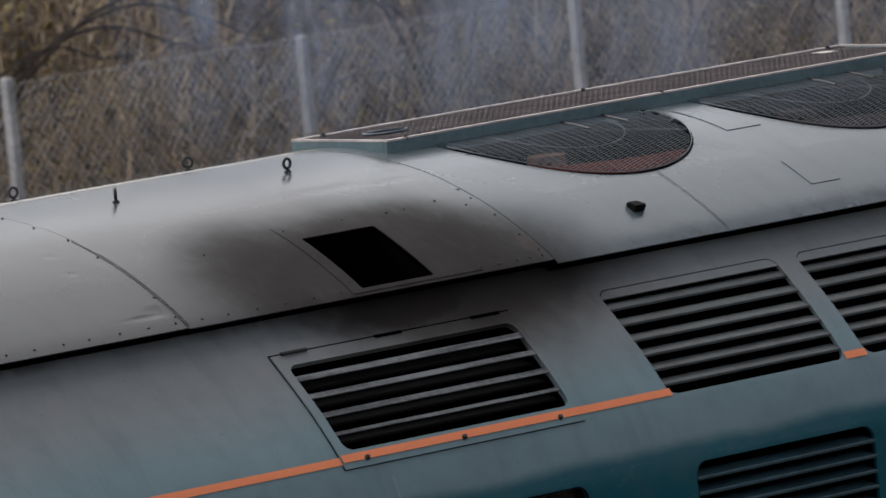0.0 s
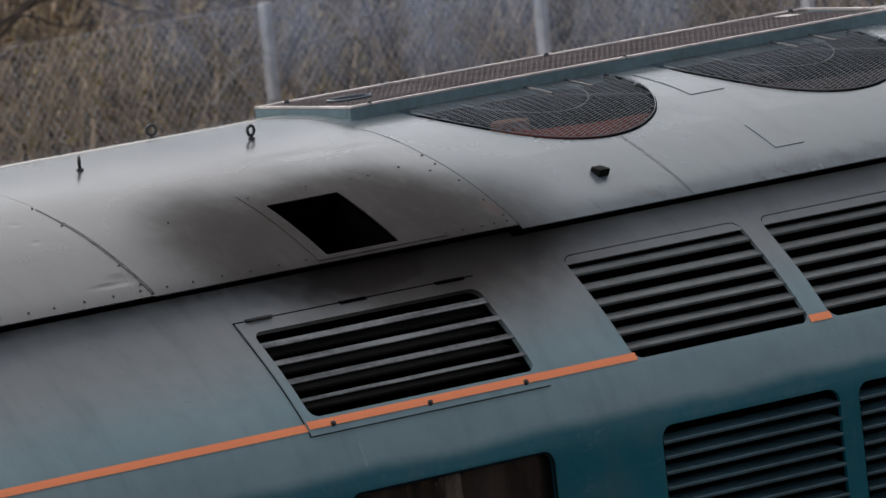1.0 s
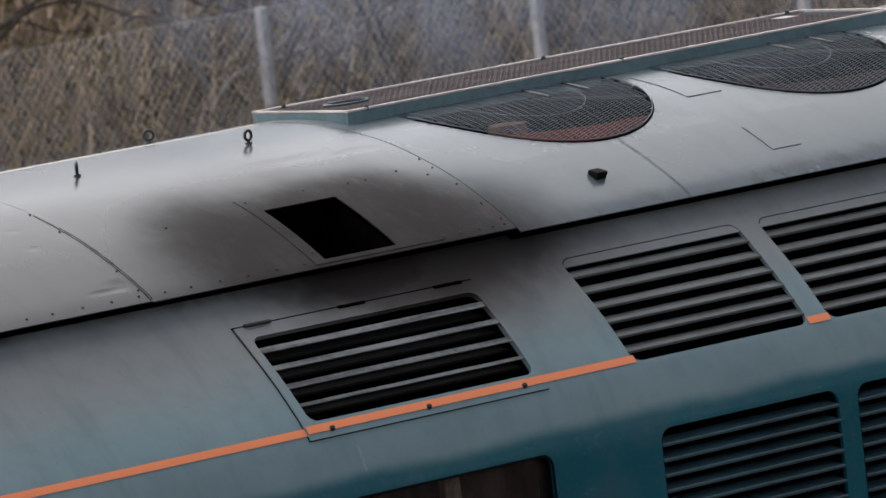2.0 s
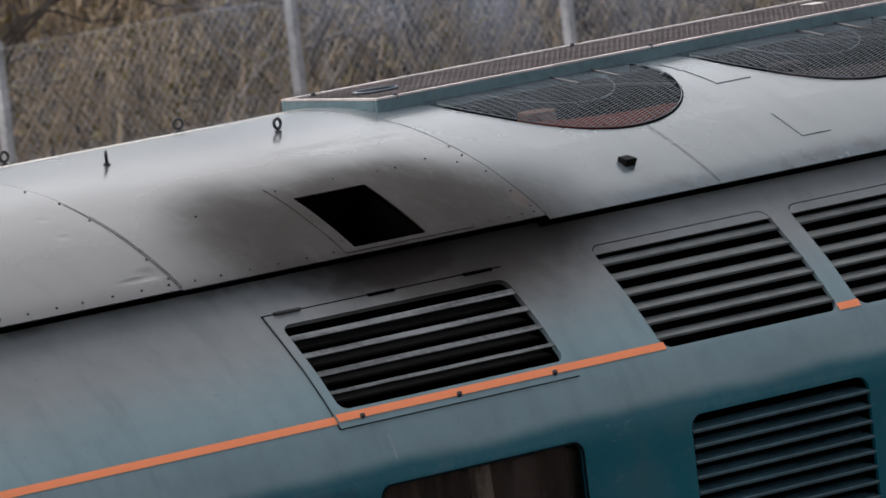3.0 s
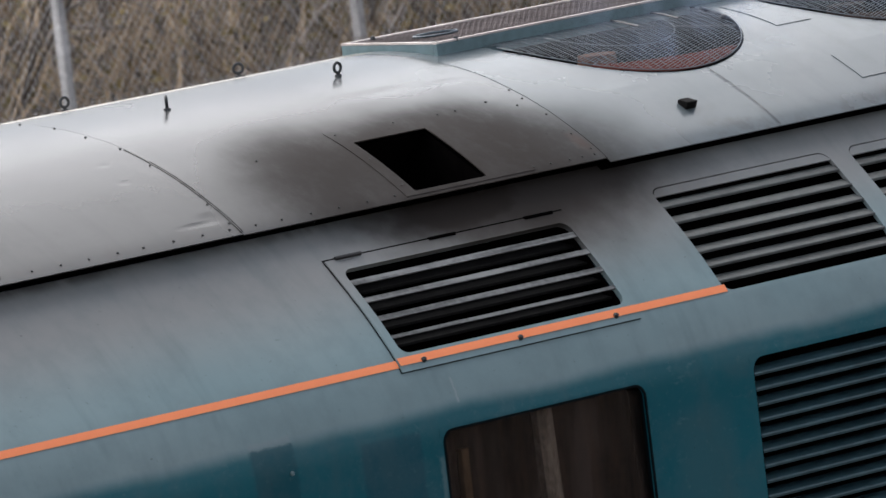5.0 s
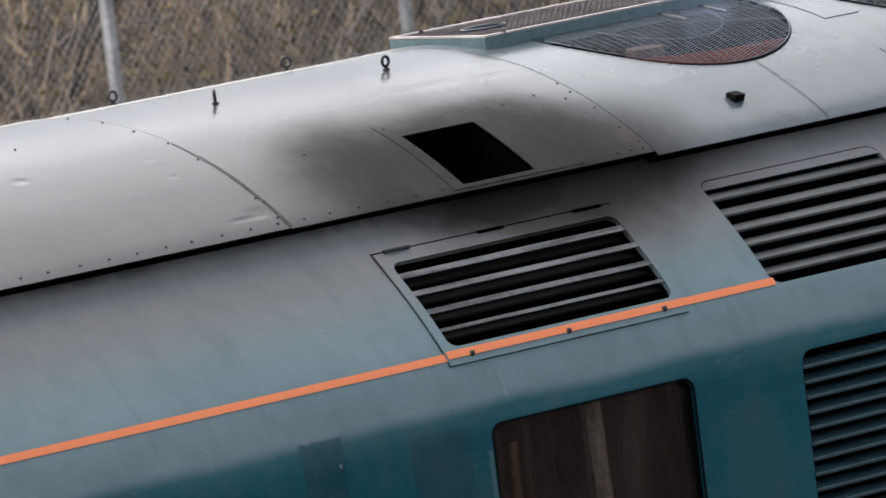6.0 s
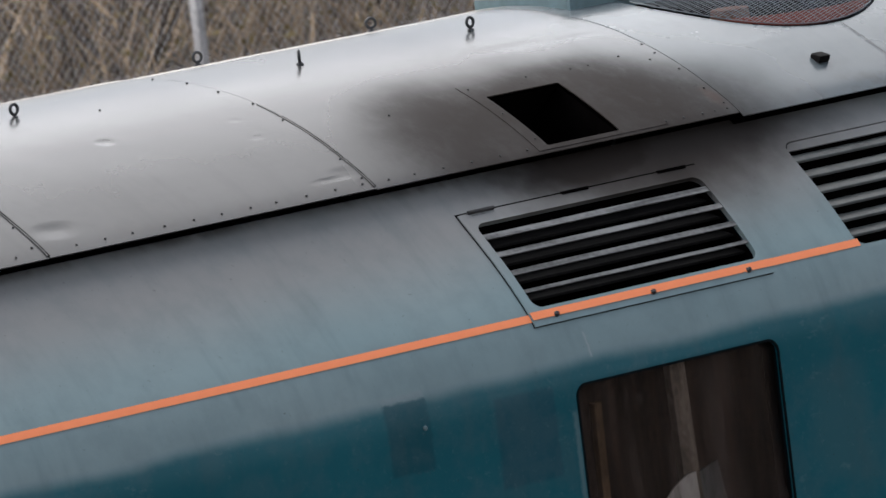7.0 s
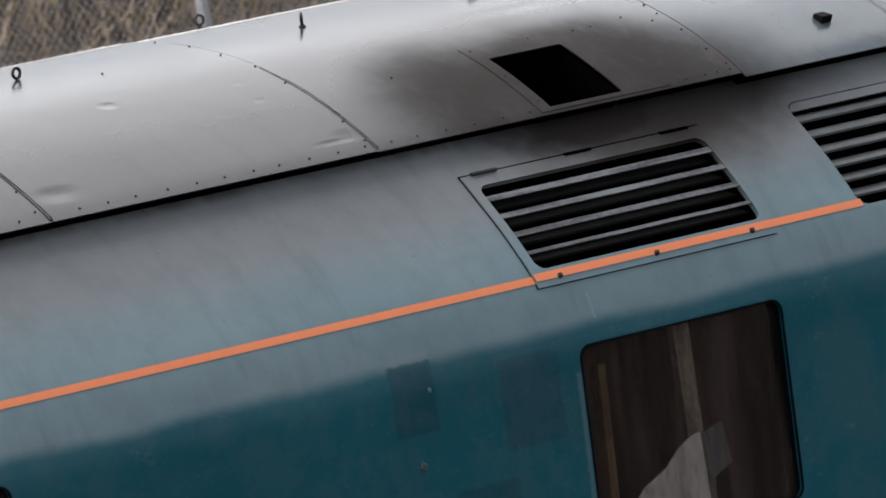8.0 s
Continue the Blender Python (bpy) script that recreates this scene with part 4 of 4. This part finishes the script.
AREA = ((20, 50), (30.8, 46))
stems("bramble_thicket", 5000, STEM, "tangle of dead brown bramble stems on the bank", 2.1, 0.019, AREA, 3, 0.8)
stems("bramble_thicket", 7000, STEM2, "dark tangled bramble stems on the bank", 1.4, 0.015, AREA, 4, 1.0, 0.3)
stems("dry_grass", 9000, STRAW, "dry straw-coloured grass on the bank", 0.8, 0.006, AREA, 5, 0.8, 0.2)
leaves("dead_leaves", 16000, LEAF, "olive and brown leaves caught in the scrub", AREA, 6, 0.05, 0.9)
leaves("dead_leaves", 3500, YELLOW, "yellowing leaves caught in the scrub", ((24, 36), (31.5, 44)), 7, 0.055, 1.3)


def build_bush(x, y, h, seed):
    rng = random.Random(seed)
    t = new("bare_shrub")
    t.location = (x, y, ground_height(x, y) - 0.05)
    tagged(t, "bare leafless shrub with arching grey branches", "shrub", "bare shrubs on the bank")
    bm, twigs = bmesh.new(), bmesh.new()

    def limb(p, d, length, r, depth, target):
        pts = [p]
        for k in range(6):
            d = (d + Vector((rng.gauss(0, 0.16), rng.gauss(0, 0.12), rng.gauss(-0.05, 0.12)))).normalized()
            p = p + d * length / 6
            pts.append(p)
        tube(target, pts, r, r * 0.45, 5)
        if depth:
            for k in range(rng.randint(3, 5)):
                q = pts[rng.randint(2, 6)]
                e = (d + Vector((rng.gauss(0, 0.8), rng.gauss(0, 0.5), rng.gauss(0.1, 0.5)))).normalized()
                limb(q, e, length * rng.uniform(0.45, 0.75), r * 0.5, depth - 1, twigs)

    for k in range(4):
        limb(Vector((rng.gauss(0, 0.12), rng.gauss(0, 0.12), 0)), Vector((rng.gauss(0, 0.5), rng.gauss(0, 0.3), 1)).normalized(), h * rng.uniform(0.7, 1), 0.035, 2, bm)
    smooth(part("trunk", bm, BARK, t), 60)
    smooth(part("twig_mass", twigs, BARK, t), 60)


for k, (x, y, h) in enumerate(((27.5, 32.0, 2.6), (30.5, 33.2, 3.2), (33.5, 32.4, 3.0), (36.5, 34.0, 3.4), (39.5, 33.0, 3.0), (42.0, 35.0, 3.4),
                               (24.5, 33.0, 2.2), (34.5, 36.0, 3.2), (31.0, 36.5, 3.0))):
    build_bush(x, y, h, 40 + k)

def build_arching_bramble(x, y, rows, seed):
    """Long canes that rise from one root, arch over and droop."""
    rng = random.Random(seed)
    t = new("arching_bramble")
    z = ground_height(x, y) - 0.05
    t.location = (x, y, z)
    tagged(t, "long dark bare bramble canes arching over the fence line", "bramble", "arching brambles")
    for reach, top, droop, r in rows:
        bm = bmesh.new()
        pts = []
        for k in range(15):
            u = k / 14
            h = (top - z) * (1 - (1 - min(u / 0.45, 1)) ** 2) - droop * max(0, u - 0.45) ** 2 * 3.3
            pts.append(Vector((reach * u + 0.05 * math.sin(9 * u + reach), 0.4 * rng.uniform(-0.1, 0.1) + 0.3 * u, h + 0.04 * math.sin(13 * u))))
        tube(bm, pts, r, r * 0.5, 5)
        smooth(part("cane", bm, STEM2, t), 60)


build_arching_bramble(23.6, 31.5, ((3.9, 1.50, 0.55, 0.019), (3.1, 1.36, 0.30, 0.022), (4.6, 1.62, 0.40, 0.022), (2.2, 1.25, 0.15, 0.018)), 5)
build_arching_bramble(28.9, 31.6, ((-2.2, 1.42, 0.55, 0.022), (-1.5, 1.30, 0.3, 0.018), (1.8, 1.55, 0.3, 0.02)), 6)

# ---- exhaust haze ----

def haze_material(name, density):
    m, nt, b = mat(name, 1.0, 0.0, (0.55, 0.60, 0.70))
    out = nt.nodes["Material Output"]
    co = nt.nodes.new("ShaderNodeTexCoord")
    sep = nt.nodes.new("ShaderNodeSeparateXYZ")
    nt.links.new(co.outputs["Object"], sep.inputs[0])
    q = math_node(nt, "ADD", math_node(nt, "MULTIPLY", sep.outputs[0], sep.outputs[0]), math_node(nt, "MULTIPLY", sep.outputs[2], sep.outputs[2]))
    fall = ramp(nt, math_node(nt, "SQRT", q), 0.15, 0.95, 1.0, 0.0)
    wisps = ramp(nt, noise_tex(nt, 2.4, 4, 0.6, (1.6, 1.0, 0.7)), 0.38, 0.66, 0.15, 1.0)
    dens = math_node(nt, "MULTIPLY", math_node(nt, "MULTIPLY", fall, wisps), density)
    clear = node(nt, "ShaderNodeBsdfTransparent")
    soft = node(nt, "ShaderNodeBsdfDiffuse", Color=(0.37, 0.44, 0.60, 1))
    back = node(nt, "ShaderNodeBsdfTranslucent", Color=(0.37, 0.44, 0.60, 1))
    both, mix = nt.nodes.new("ShaderNodeMixShader"), nt.nodes.new("ShaderNodeMixShader")
    nt.links.new(soft.outputs[0], both.inputs[1])
    nt.links.new(back.outputs[0], both.inputs[2])
    nt.links.new(dens, mix.inputs[0])
    nt.links.new(clear.outputs[0], mix.inputs[1])
    nt.links.new(both.outputs[0], mix.inputs[2])
    nt.links.new(mix.outputs[0], out.inputs["Surface"])
    return m


HAZE = haze_material("thin_blue_grey_exhaust", 0.46)
FUME = haze_material("thinner_fan_fumes", 0.26)
PUFFS = [(2.8, 2.4, 4.20, 0.62), (3.2, 2.2, 4.25, 0.75), (4.6, 3.0, 4.15, 0.95), (5.6, 3.8, 4.45, 1.1), (7.4, 5.0, 4.30, 1.3)]


def build_puff(size, seed, skin):
    bm = bmesh.new()
    bmesh.ops.create_icosphere(bm, subdivisions=4, radius=1.0)
    for v in bm.verts:
        k = 1 + 0.18 * noise.noise(v.co * 1.7 + Vector((seed * 7, 0, 0)))
        v.co = Vector((v.co.x * k, v.co.y * k * 0.45, v.co.z * k))
    # one billowing outer skin is enough for so thin a haze
    bmesh.ops.delete(bm, geom=[v for v in bm.verts if v.co.y > 0.06], context="VERTS")
    puff = smooth(part("smoke_puff", bm, skin, None), 180)
    puff.scale = (size, size, size * 1.2)
    return tagged(puff, "thin drifting blue-grey diesel exhaust haze above the roof", "smoke", "exhaust haze")


puffs = [build_puff(p[3], k, HAZE) for k, p in enumerate(PUFFS)]
# fumes that well up through the two fan guards
RISERS = [(1.80, -0.42, 0.52, (2.60, 2.62, 2.70, 3.10, 3.62, 3.84, 3.92, 3.97, 4.00)), (2.78, -0.42, 0.52, (2.60, 2.64, 2.90, 3.45, 3.80, 3.90, 3.95, 3.98, 4.01))]
fumes = []
for k, (x, y, size, heights) in enumerate(RISERS):
    fume = build_puff(size, 11 + k, FUME)
    fume.scale = (size, size, size * 0.72)
    fumes.append(fume)


def motions():
    for k, (puff, (x, y, z, size)) in enumerate(zip(puffs, PUFFS)):
        walk(puff, [(t, pose(x + 0.10 * t, y + 0.03 * t, z + 0.06 * t + 0.02 * math.sin(t + k), 0, 0, -38 + 3 * t * (1 if k % 2 else -1))) for t in (0, 1, 2, 3, 4, 5, 6, 7, 8)])
    for fume, (x, y, size, heights) in zip(fumes, RISERS):
        walk(fume, [(t, pose(x + 0.012 * t, y, h, 0, 0, -38 + 4 * t)) for t, h in enumerate(heights)])


motions()
